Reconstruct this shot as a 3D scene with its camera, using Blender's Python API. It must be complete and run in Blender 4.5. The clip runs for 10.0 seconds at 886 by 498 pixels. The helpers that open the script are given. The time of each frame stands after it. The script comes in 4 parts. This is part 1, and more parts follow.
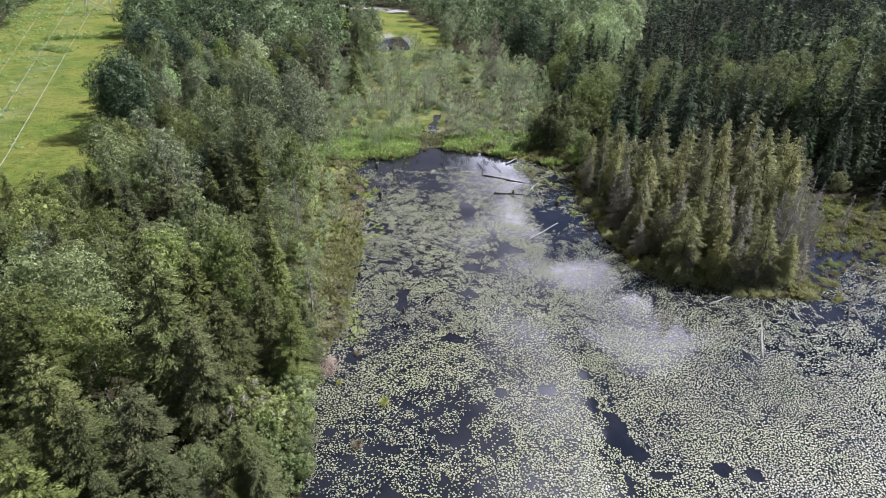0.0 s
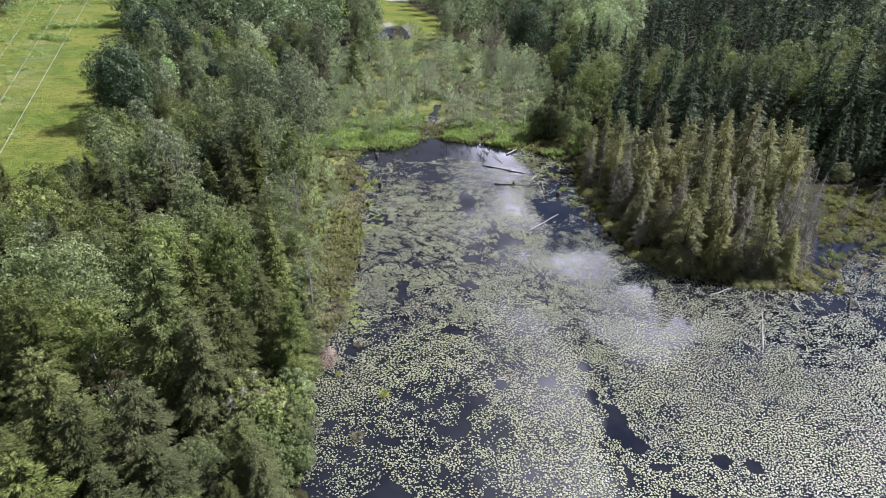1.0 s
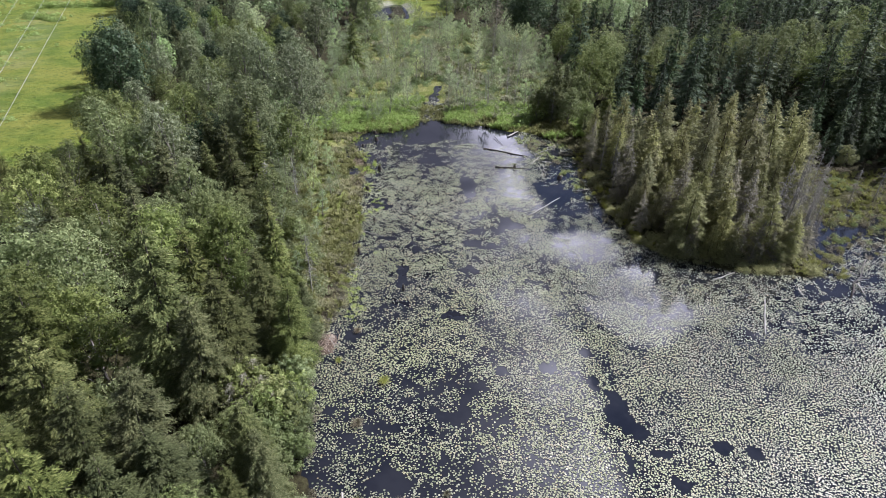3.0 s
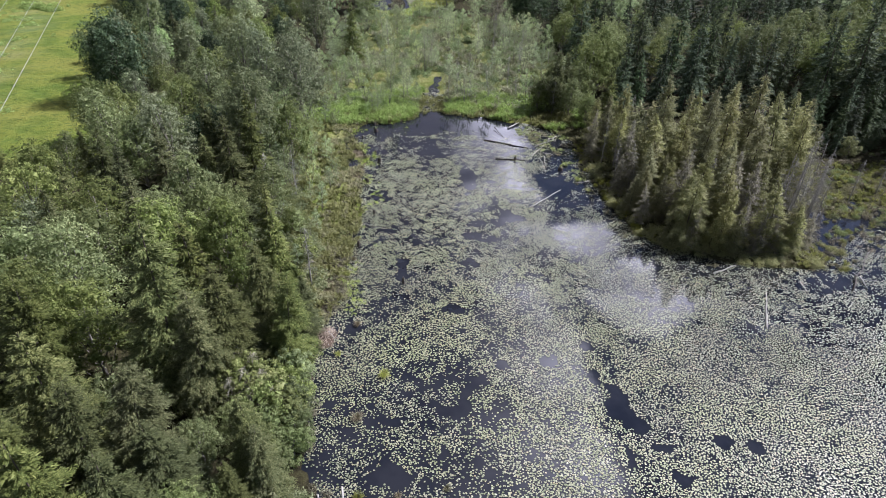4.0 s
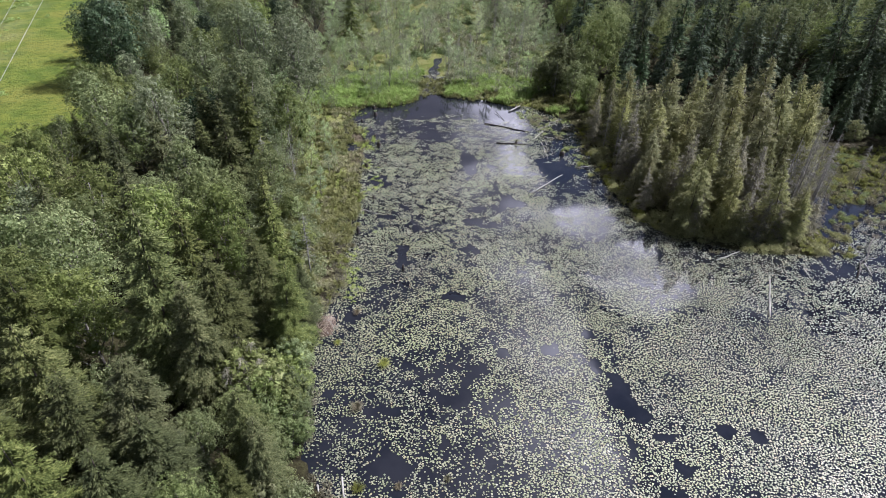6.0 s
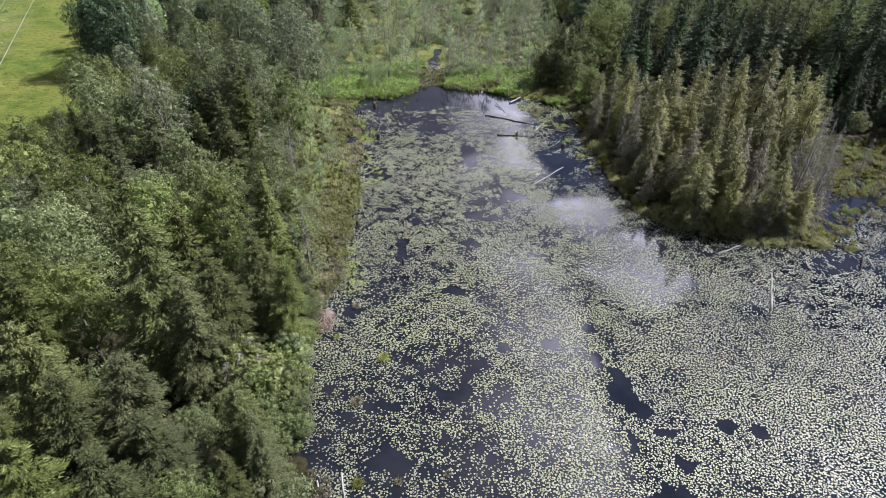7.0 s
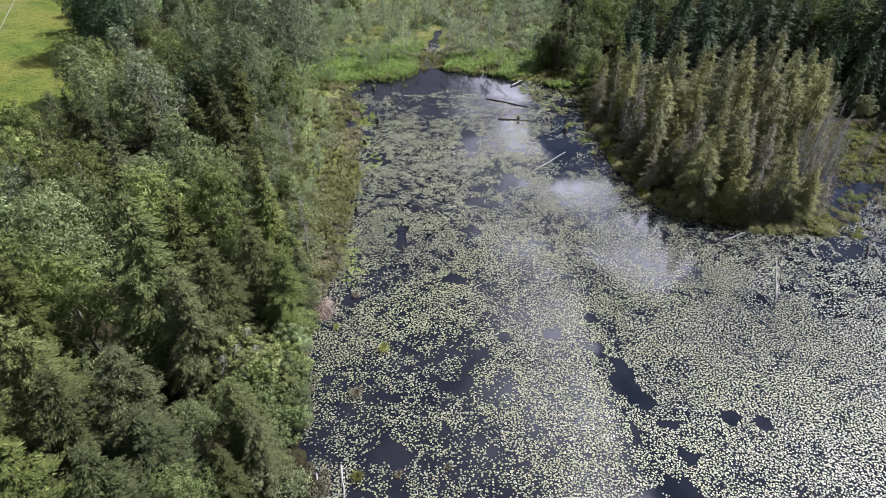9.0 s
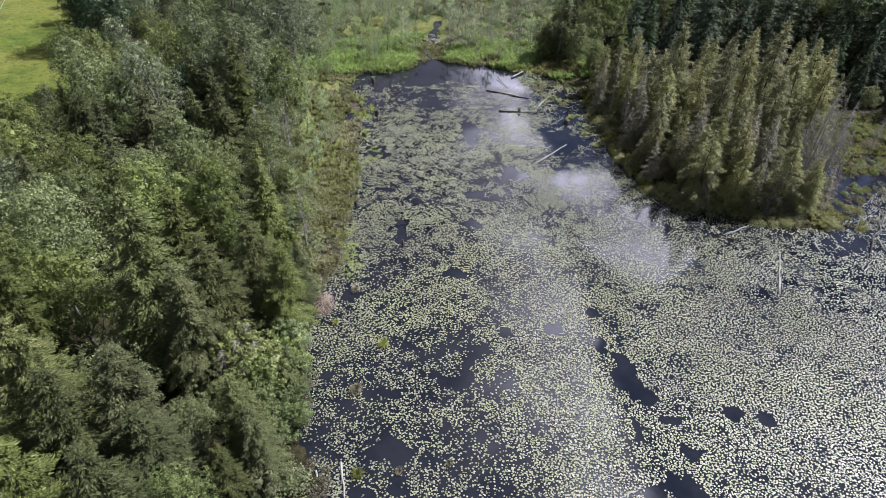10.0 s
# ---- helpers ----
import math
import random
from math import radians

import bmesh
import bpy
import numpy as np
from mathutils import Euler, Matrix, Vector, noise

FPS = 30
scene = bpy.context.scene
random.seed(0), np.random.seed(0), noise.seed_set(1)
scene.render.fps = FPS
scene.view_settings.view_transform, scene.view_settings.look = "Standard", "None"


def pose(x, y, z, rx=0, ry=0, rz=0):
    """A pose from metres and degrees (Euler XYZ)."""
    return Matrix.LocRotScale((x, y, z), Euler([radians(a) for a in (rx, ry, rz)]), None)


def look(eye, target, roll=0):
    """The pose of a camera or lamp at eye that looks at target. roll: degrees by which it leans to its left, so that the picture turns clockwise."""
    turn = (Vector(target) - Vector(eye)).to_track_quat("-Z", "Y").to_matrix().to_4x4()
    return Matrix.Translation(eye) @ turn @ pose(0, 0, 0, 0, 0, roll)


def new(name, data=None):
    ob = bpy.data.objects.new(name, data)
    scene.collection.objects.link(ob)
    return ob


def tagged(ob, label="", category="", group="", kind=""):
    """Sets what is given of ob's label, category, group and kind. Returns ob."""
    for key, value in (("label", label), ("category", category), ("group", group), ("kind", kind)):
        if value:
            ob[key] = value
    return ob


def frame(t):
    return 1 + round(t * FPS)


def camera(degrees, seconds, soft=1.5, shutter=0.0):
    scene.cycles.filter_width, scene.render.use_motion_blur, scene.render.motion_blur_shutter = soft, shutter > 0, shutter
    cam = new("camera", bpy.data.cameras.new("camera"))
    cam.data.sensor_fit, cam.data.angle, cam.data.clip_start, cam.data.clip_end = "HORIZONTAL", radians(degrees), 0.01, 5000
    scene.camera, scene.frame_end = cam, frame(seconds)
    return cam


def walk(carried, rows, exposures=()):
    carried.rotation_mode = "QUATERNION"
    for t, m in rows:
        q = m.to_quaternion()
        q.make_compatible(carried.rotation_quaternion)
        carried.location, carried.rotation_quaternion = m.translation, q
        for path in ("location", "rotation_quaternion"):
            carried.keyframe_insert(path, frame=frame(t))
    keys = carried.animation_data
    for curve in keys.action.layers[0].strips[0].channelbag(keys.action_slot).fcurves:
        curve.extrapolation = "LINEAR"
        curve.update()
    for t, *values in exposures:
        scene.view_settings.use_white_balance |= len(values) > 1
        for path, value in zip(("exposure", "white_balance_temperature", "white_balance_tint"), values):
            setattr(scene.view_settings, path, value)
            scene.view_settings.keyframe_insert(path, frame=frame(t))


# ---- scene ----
cam = camera(74.6, 10.0, soft=0.6)
PATH = [
    (0, (0.557, -1.470, 39.026), (1.149, 85.829, -9.744), 1.63),
    (0.5, (0.592, -1.318, 39.025), (1.158, 85.562, -10.490), 1.62),
    (1, (0.613, -1.154, 39.023), (1.166, 85.309, -11.215), 1.62),
    (1.5, (0.624, -0.980, 39.021), (1.173, 85.070, -11.921), 1.62),
    (2, (0.627, -0.798, 39.019), (1.179, 84.842, -12.611), 1.61),
    (2.5, (0.625, -0.607, 39.017), (1.185, 84.622, -13.287), 1.61),
    (3.25, (0.618, -0.306, 39.016), (1.193, 84.306, -14.279), 1.61),
    (4, (0.608, 0.010, 39.015), (1.201, 84.002, -15.253), 1.60),
    (4.5, (0.603, 0.229, 39.014), (1.207, 83.804, -15.893), 1.60),
    (5, (0.599, 0.453, 39.013), (1.212, 83.608, -16.529), 1.59),
    (5.5, (0.597, 0.685, 39.011), (1.219, 83.415, -17.161), 1.59),
    (6.25, (0.597, 1.043, 39.003), (1.228, 83.130, -18.105), 1.59),
    (7, (0.599, 1.416, 38.988), (1.239, 82.850, -19.046), 1.58),
    (7.5, (0.600, 1.674, 38.972), (1.245, 82.669, -19.674), 1.58),
    (8, (0.600, 1.939, 38.950), (1.251, 82.492, -20.302), 1.58),
    (8.5, (0.595, 2.213, 38.920), (1.256, 82.322, -20.930), 1.57),
    (9, (0.584, 2.496, 38.881), (1.260, 82.161, -21.560), 1.57),
    (9.5, (0.565, 2.790, 38.830), (1.262, 82.010, -22.191), 1.57),
    (10, (0.534, 3.095, 38.767), (1.260, 81.873, -22.824), 1.56),
]
walk(cam, [(t, look(eye, target, roll)) for t, eye, target, roll in PATH], exposures=[(0, 0.31, 5800, 24), (10, 0.21, 5800, 24)])

# ---------------------------------------------------------------- sky, sun
SUN_AZ, SUN_EL = radians(68), radians(50)
SUN_DIR = Vector((math.sin(SUN_AZ) * math.cos(SUN_EL), math.cos(SUN_AZ) * math.cos(SUN_EL), math.sin(SUN_EL)))

lamp = bpy.data.lights.new("sun", "SUN")
lamp.energy, lamp.angle, lamp.color = 6.4, radians(0.6), (1.0, 0.965, 0.92)
sun = new("sun", lamp)
sun.matrix_world = look(SUN_DIR * 400, (0, 0, 0))


class Nodes:
    """Short hand for building a node tree."""

    def __init__(self, tree):
        self.tree = tree
        tree.nodes.clear()

    def add(self, kind, props=None, **inputs):
        n = self.tree.nodes.new(kind)
        for k, v in (props or {}).items():
            setattr(n, k, v)
        for k, v in inputs.items():
            self.put(n, k.replace("_", " "), v)
        return n

    def put(self, n, key, v):
        sock = n.inputs[int(key[1:])] if key[0] == "i" and key[1:].isdigit() else n.inputs[key]
        if isinstance(v, bpy.types.NodeSocket):
            self.tree.links.new(v, sock)
        else:
            sock.default_value = v

    def math(self, op, a, b=0.0, clamp=False):
        return self.add("ShaderNodeMath", {"operation": op, "use_clamp": clamp}, i0=a, i1=b).outputs[0]

    def smooth(self, v, lo, hi, to0=0.0, to1=1.0):
        return self.add("ShaderNodeMapRange", {"interpolation_type": "SMOOTHSTEP"}, i0=v, i1=lo, i2=hi, i3=to0, i4=to1).outputs[0]

    def mix(self, f, a, b):
        n = self.add("ShaderNodeMix", {"data_type": "RGBA"})
        self.put(n, "i0", f), self.put(n, "i6", a), self.put(n, "i7", b)
        return n.outputs[2]

    def noise(self, vec, scale, detail=3.0, rough=0.55):
        return self.add("ShaderNodeTexNoise", None, Vector=vec, Scale=scale, Detail=detail, Roughness=rough).outputs[0]


def rgb(r, g, b):
    return (r, g, b, 1.0)


world = bpy.data.worlds.new("sky")
scene.world = world
world.use_nodes = True
w = Nodes(world.node_tree)
sky = w.add("ShaderNodeTexSky", {"sky_type": "NISHITA", "sun_disc": False, "sun_elevation": SUN_EL, "sun_rotation": SUN_AZ,
                                 "air_density": 1.0, "dust_density": 0.6, "ozone_density": 1.2})
direction = w.add("ShaderNodeTexCoord").outputs["Generated"]
# a layer of fair-weather cloud with silver edges: heaped on one side of the sky, clear blue on the other
split = w.add("ShaderNodeSeparateXYZ", None, Vector=direction)
rise = w.math("MAXIMUM", split.outputs[2], 0.03)
layer = w.add("ShaderNodeCombineXYZ", None, X=w.math("DIVIDE", split.outputs[0], rise), Y=w.math("DIVIDE", split.outputs[1], rise)).outputs[0]
billow = w.add("ShaderNodeTexNoise", None, Vector=layer, Scale=7.0, Detail=5.0, Roughness=0.6)
curl = w.add("ShaderNodeVectorMath", {"operation": "MULTIPLY_ADD"}, i0=billow.outputs["Color"], i1=(0.14, 0.14, 0), i2=w.add("ShaderNodeVectorMath", {"operation": "ADD"}, i0=layer, i1=(-0.17, -0.17, 0)).outputs[0]).outputs[0]
heave = w.add("ShaderNodeTexNoise", None, Vector=layer, Scale=2.6, Detail=3.0, Roughness=0.5)
curl = w.add("ShaderNodeVectorMath", {"operation": "MULTIPLY_ADD"}, i0=heave.outputs["Color"], i1=(0.2, 0.2, 0), i2=curl).outputs[0]
across = w.add("ShaderNodeSeparateXYZ", None, Vector=curl).outputs[0]
edge = w.math("SUBTRACT", 0.382, across)
for cx, cy, size in ((0.60, 1.36, 0.185), (0.48, 1.64, 0.12), (0.40, 1.50, 0.12)):
    away = w.add("ShaderNodeVectorMath", {"operation": "DISTANCE"}, i0=curl, i1=(cx, cy, 0)).outputs["Value"]
    edge = w.math("MAXIMUM", edge, w.math("SUBTRACT", size, away))
cover = w.smooth(edge, -0.015, 0.035)
wisp = w.add("ShaderNodeVectorMath", {"operation": "DISTANCE"}, i0=curl, i1=(0.82, 1.22, 0)).outputs["Value"]
cover = w.math("MAXIMUM", cover, w.math("MULTIPLY", w.smooth(wisp, 0.10, 0.0), 0.55))
lumps = w.smooth(w.noise(layer, 4.2, 5.0), 0.42, 0.66)
for cx, cy, size, top in ((0.14, 2.6, 0.45, 0.45), (0.31, 2.02, 0.2, 0.8), (0.26, 1.05, 0.24, 1.0), (0.16, 0.80, 0.22, 1.0), (0.44, 1.66, 0.18, 1.0), (0.62, 1.30, 0.20, 1.0), (0.05, 1.5, 0.2, 0.5)):
    away = w.add("ShaderNodeVectorMath", {"operation": "DISTANCE"}, i0=curl, i1=(cx, cy, 0)).outputs["Value"]
    lumps = w.math("MAXIMUM", lumps, w.smooth(away, size, 0.0, 0.0, top))
silver = w.math("MULTIPLY", w.smooth(edge, 0.40, 0.02), w.math("ADD", w.math("MULTIPLY", lumps, 0.88), 0.12))
ahead = w.smooth(w.math("DIVIDE", split.outputs[1], rise), 0.3, 0.6)
cloud = w.mix(w.math("MULTIPLY", silver, ahead), w.mix(ahead, rgb(2.4, 2.4, 2.7), rgb(4.6, 4.6, 5.0)), rgb(125, 125, 128))
cloud = w.mix(w.smooth(split.outputs[2], 0.16, 0.30), rgb(2.4, 2.5, 2.9), cloud)
w.add("ShaderNodeOutputWorld", None, Surface=w.add("ShaderNodeBackground", None, Color=w.mix(w.math("MULTIPLY", cover, 0.95), sky.outputs[0], cloud), Strength=0.07).outputs[0])

# ---------------------------------------------------------------- materials


def material(name):
    m = bpy.data.materials.new(name)
    m.use_nodes = True
    return m, Nodes(m.node_tree)


def foliage(name, dark, light, tip, through_light=0.25, rough=0.62, patch=0.25, vary=1.0, calm=False):
    """Leaves: every leaf its own shade, every tree its own, and a broad drift over the wood."""
    m, n = material(name)
    geo = n.add("ShaderNodeNewGeometry")
    leaf, tree = geo.outputs["Random Per Island"], n.add("ShaderNodeObjectInfo").outputs["Random"]
    if vary < 1:
        tree = n.noise(geo.outputs["Position"], .11, 2.0, .8)
    drift = n.noise(geo.outputs["Position"], patch, 2.0)
    c = n.mix(n.smooth(n.math("ADD", n.math("MULTIPLY", leaf, 0.42), n.math("ADD", n.math("MULTIPLY", drift, 0.35), n.math("MULTIPLY", n.noise(geo.outputs["Position"], .9, 2.0), .4))), 0.25, 0.95), dark, light)
    c = n.mix(n.math("MULTIPLY", n.math("POWER", leaf, 4.0), 0.5), c, tip)
    hsv = n.add("ShaderNodeHueSaturation", None, Hue=n.smooth(tree, 0, 1, 0.491 if calm else 0.484, 0.508 if calm else 0.521), Saturation=n.smooth(n.math("FRACT", n.math("MULTIPLY", tree, 7.3)), 0, 1, 0.84, 1.1),
                Value=n.smooth(n.math("FRACT", n.math("MULTIPLY", tree, 17.1 if vary == 1 else 1.0)), 1 - vary if vary < 1 else 0, vary, 0.60 if calm else 0.54, 1.14 if calm else 1.28), Color=c).outputs[0]
    body = n.add("ShaderNodeBsdfPrincipled", None, Base_Color=hsv, Roughness=rough, Specular_IOR_Level=0.13)
    glow = n.add("ShaderNodeBsdfTranslucent", None, Color=n.mix(0.35, hsv, tip))
    n.add("ShaderNodeOutputMaterial", None, Surface=n.add("ShaderNodeMixShader", None, i0=through_light, i1=body.outputs[0], i2=glow.outputs[0]).outputs[0])
    return m


def rough_stuff(name, dark, light, scale, rough=0.9, bump=0.4, stretch=(1, 1, 1)):
    """Bark, dead wood, soil: two scales of variation and relief."""
    m, n = material(name)
    at = n.add("ShaderNodeMapping", None, Vector=n.add("ShaderNodeTexCoord").outputs["Object"], Scale=stretch).outputs[0]
    fine, broad = n.noise(at, scale, 5.0, 0.65), n.noise(at, scale * 0.17, 2.0)
    rnd = n.add("ShaderNodeObjectInfo").outputs["Random"]
    f = n.smooth(n.math("ADD", n.math("MULTIPLY", fine, 0.65), n.math("ADD", n.math("MULTIPLY", broad, 0.45), n.math("MULTIPLY", rnd, 0.12))), 0.3, 0.85)
    lump = n.add("ShaderNodeBump", None, Height=fine, Strength=bump, Distance=0.03).outputs[0]
    body = n.add("ShaderNodeBsdfPrincipled", None, Base_Color=n.mix(f, dark, light), Roughness=rough, Specular_IOR_Level=0.25, Normal=lump)
    n.add("ShaderNodeOutputMaterial", None, Surface=body.outputs[0])
    return m


FIR = foliage("fir_needles", rgb(.060, .080, .026), rgb(.215, .245, .080), rgb(.340, .365, .150), 0.22, calm=True)
DARK_FIR = foliage("hemlock_needles", rgb(.024, .044, .020), rgb(.105, .150, .064), rgb(.220, .281, .135), 0.16)
THIN_FIR = foliage("bog_conifer_needles", rgb(.165, .175, .066), rgb(.435, .445, .190), rgb(.58, .58, .32), 0.36, calm=True)
ALDER = foliage("alder_leaves", rgb(.098, .140, .041), rgb(.300, .362, .120), rgb(.45, .50, .22), 0.36, calm=True)
SILVER = foliage("cottonwood_leaves", rgb(.110, .148, .060), rgb(.345, .400, .185), rgb(.38, .44, .25), 0.3, 0.55, calm=True)
FAR_LEAF = foliage("far_leaves", rgb(.055, .100, .038), rgb(.205, .285, .115), rgb(.40, .48, .23), vary=.65)
FAR_NEEDLE = foliage("far_needles", rgb(.018, .034, .017), rgb(.072, .102, .046), rgb(.15, .19, .095), .12, vary=.65)
MAPLE = foliage("maple_leaves", rgb(.020, .042, .019), rgb(.070, .116, .053), rgb(.210, .280, .150), 0.2, 0.45)
PALE = foliage("sapling_leaves", rgb(.201, .280, .105), rgb(.450, .550, .262), rgb(.650, .710, .430), 0.4)
SHRUB = foliage("shrub_leaves", rgb(.140, .180, .060), rgb(.340, .392, .148), rgb(.48, .52, .25), 0.4)
REED = foliage("sedge_blades", rgb(.185, .225, .045), rgb(.410, .460, .120), rgb(.55, .56, .24), 0.4)
LUSH = foliage("lush_grass", rgb(.185, .275, .042), rgb(.380, .480, .110), rgb(.52, .60, .20), 0.4)
MOSS = foliage("bog_moss", rgb(.235, .265, .040), rgb(.430, .450, .090), rgb(.55, .54, .20), 0.5)
DRY = foliage("dry_grass", rgb(.10, .090, .050), rgb(.23, .21, .125), rgb(.38, .36, .24), 0.3)
BARK = rough_stuff("bark", rgb(.035, .027, .020), rgb(.15, .125, .10), 6.0, stretch=(1, 1, .3))
PALE_BARK = rough_stuff("alder_bark", rgb(.10, .09, .075), rgb(.34, .32, .28), 5.0, stretch=(1, 1, .5))
GREY_FIR = foliage("grey_lichened_needles", rgb(.165, .155, .105), rgb(.390, .375, .265), rgb(.52, .50, .40), 0.33, calm=True)
DEAD = rough_stuff("grey_dead_wood", rgb(.19, .18, .155), rgb(.42, .41, .36), 5.0, stretch=(1, 1, .4))
BLEACHED = rough_stuff("bleached_log", rgb(.20, .19, .160), rgb(.45, .44, .39), 5.0, stretch=(.3, 1, 1))
WET_WOOD = rough_stuff("wet_dark_log", rgb(.018, .014, .011), rgb(.075, .062, .05), 5.0, 0.5, stretch=(.3, 1, 1))
STRAW = foliage("straw_grass", rgb(.20, .20, .095), rgb(.38, .375, .21), rgb(.52, .50, .33), 0.4)
TAN_STICK = rough_stuff("tan_sticks", rgb(.17, .13, .09), rgb(.40, .33, .25), 5.0)
RUST = foliage("rusty_fern", rgb(.085, .042, .022), rgb(.20, .110, .060), rgb(.30, .19, .11), 0.3)
STEEL = rough_stuff("galvanised_steel", rgb(.30, .30, .30), rgb(.52, .52, .52), 3.0, 0.5, 0.05)

# ground: colour follows the plan's cover (field, bank, bare earth) stored on the sheet
GROUND, n = material("ground_cover")
at = n.add("ShaderNodeNewGeometry").outputs["Position"]
cover = n.add("ShaderNodeVertexColor", {"layer_name": "cover"})
zone = n.add("ShaderNodeSeparateColor", None, Color=cover.outputs[0])
fine, mid, broad = n.noise(at, 2.2, 5.0, .7), n.noise(at, 0.35, 4.0, .6), n.noise(at, 0.05, 3.0)
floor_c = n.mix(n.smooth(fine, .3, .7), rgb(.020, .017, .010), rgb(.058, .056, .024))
field_c = n.mix(n.smooth(mid, .38, .62), rgb(.098, .146, .024), rgb(.160, .198, .034))
field_c = n.mix(n.smooth(broad, .42, .60), field_c, rgb(.190, .206, .042))
field_c = n.mix(n.math("MULTIPLY", n.smooth(n.noise(at, 1.1, 5.0, .75), .48, .66), .75), field_c, rgb(.050, .085, .018))
bank_c = n.mix(n.smooth(mid, .42, .6), rgb(.140, .180, .036), rgb(.270, .278, .100))
bank_c = n.mix(n.math("MULTIPLY", n.smooth(fine, .48, .64), .4), bank_c, rgb(.090, .092, .036))
bare_c = n.mix(n.smooth(fine, .3, .7), rgb(.30, .28, .25), rgb(.50, .48, .44))
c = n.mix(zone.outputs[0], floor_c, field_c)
c = n.mix(zone.outputs[1], c, bank_c)
c = n.mix(zone.outputs[2], c, bare_c)
c = n.mix(cover.outputs["Alpha"], c, n.mix(n.smooth(fine, .35, .65), rgb(.050, .038, .024), rgb(.150, .128, .085)))
lump = n.add("ShaderNodeBump", None, Height=n.math("ADD", fine, mid), Strength=1.0, Distance=0.4).outputs[0]
n.add("ShaderNodeOutputMaterial", None, Surface=n.add("ShaderNodeBsdfPrincipled", None, Base_Color=c, Roughness=0.95, Specular_IOR_Level=0.1, Normal=lump).outputs[0])

WATER, n = material("pond_water")
at = n.add("ShaderNodeNewGeometry").outputs["Position"]
ripple = n.add("ShaderNodeBump", None, Height=n.noise(at, 1.3, 3.0), Strength=0.03, Distance=0.05).outputs[0]
murk = n.mix(n.smooth(n.noise(at, .25, 4.0), .35, .65), rgb(.009, .011, .016), rgb(.017, .019, .024))
n.add("ShaderNodeOutputMaterial", None, Surface=n.add("ShaderNodeBsdfPrincipled", None, Base_Color=murk, Roughness=0.04, IOR=1.33, Normal=ripple).outputs[0])

PAD, n = material("lily_pads")
geo = n.add("ShaderNodeNewGeometry")
leaf = geo.outputs["Random Per Island"]
drift = n.smooth(n.noise(geo.outputs["Position"], .16, 3.0), .35, .65)
c = n.mix(n.smooth(leaf, .05, .95), rgb(.085, .105, .050), rgb(.325, .330, .212))
c = n.mix(n.math("MULTIPLY", drift, .4), c, rgb(.28, .325, .125))
c = n.mix(n.math("MULTIPLY", n.math("POWER", leaf, 14.0), .6), c, rgb(.30, .20, .08))
veins = n.add("ShaderNodeBump", None, Height=n.noise(geo.outputs["Position"], 9.0, 2.0), Strength=0.3, Distance=0.02).outputs[0]
n.add("ShaderNodeOutputMaterial", None, Surface=n.add("ShaderNodeBsdfPrincipled", None, Base_Color=c, Roughness=0.46, Specular_IOR_Level=0.78, Normal=veins).outputs[0])

# ---------------------------------------------------------------- mesh helpers
rng = np.random.default_rng(7)


class Shape:
    """Collects quads and triangles, and makes one mesh of them."""

    def __init__(self):
        self.v, self.q, self.t, self.count = [], [], [], 0

    def quads(self, corners):
        """corners: (n, 4, 3)"""
        k = len(corners)
        self.q.append(np.arange(k * 4).reshape(k, 4) + self.count)
        self.v.append(np.asarray(corners, float).reshape(-1, 3))
        self.count += k * 4

    def tris(self, corners):
        """corners: (n, 3, 3)"""
        k = len(corners)
        self.t.append(np.arange(k * 3).reshape(k, 3) + self.count)
        self.v.append(np.asarray(corners, float).reshape(-1, 3))
        self.count += k * 3

    def polys(self, verts, faces, kind):
        (self.q if kind == 4 else self.t).append(np.asarray(faces, int) + self.count)
        self.v.append(np.asarray(verts, float))
        self.count += len(verts)

    def tube(self, points, radii, sides=6):
        points, radii = np.asarray(points, float), np.asarray(radii, float)
        way = np.gradient(points, axis=0)
        way /= np.linalg.norm(way, axis=1)[:, None] + 1e-9
        ref = np.array([1.0, 0, 0]) if abs(way[0][0]) < .8 else np.array([0, 1.0, 0])
        a = np.cross(way, ref)
        a /= np.linalg.norm(a, axis=1)[:, None] + 1e-9
        b = np.cross(way, a)
        turn = np.arange(sides) * 2 * np.pi / sides
        ring = points[:, None] + radii[:, None, None] * (a[:, None] * np.cos(turn)[None, :, None] + b[:, None] * np.sin(turn)[None, :, None])
        k, faces = len(points), []
        for i in range(k - 1):
            for j in range(sides):
                j2 = (j + 1) % sides
                faces.append((i * sides + j, i * sides + j2, (i + 1) * sides + j2, (i + 1) * sides + j))
        verts = np.concatenate([ring.reshape(-1, 3), points[:1], points[-1:]])
        self.polys(verts, faces, 4)
        base = self.count - len(verts)
        caps = []
        for j in range(sides):
            j2 = (j + 1) % sides
            caps += [(base + k * sides, base + j2, base + j), (base + k * sides + 1, base + (k - 1) * sides + j, base + (k - 1) * sides + j2)]
        self.t.append(np.array(caps))

    def arrays(self):
        v = np.concatenate(self.v) if self.v else np.zeros((0, 3))
        q = np.concatenate(self.q) if self.q else np.zeros((0, 4), int)
        t = np.concatenate(self.t) if self.t else np.zeros((0, 3), int)
        return v, q, t

    def mesh(self, name, mat, smooth=False):
        return make_mesh(name, *self.arrays(), mat, smooth)


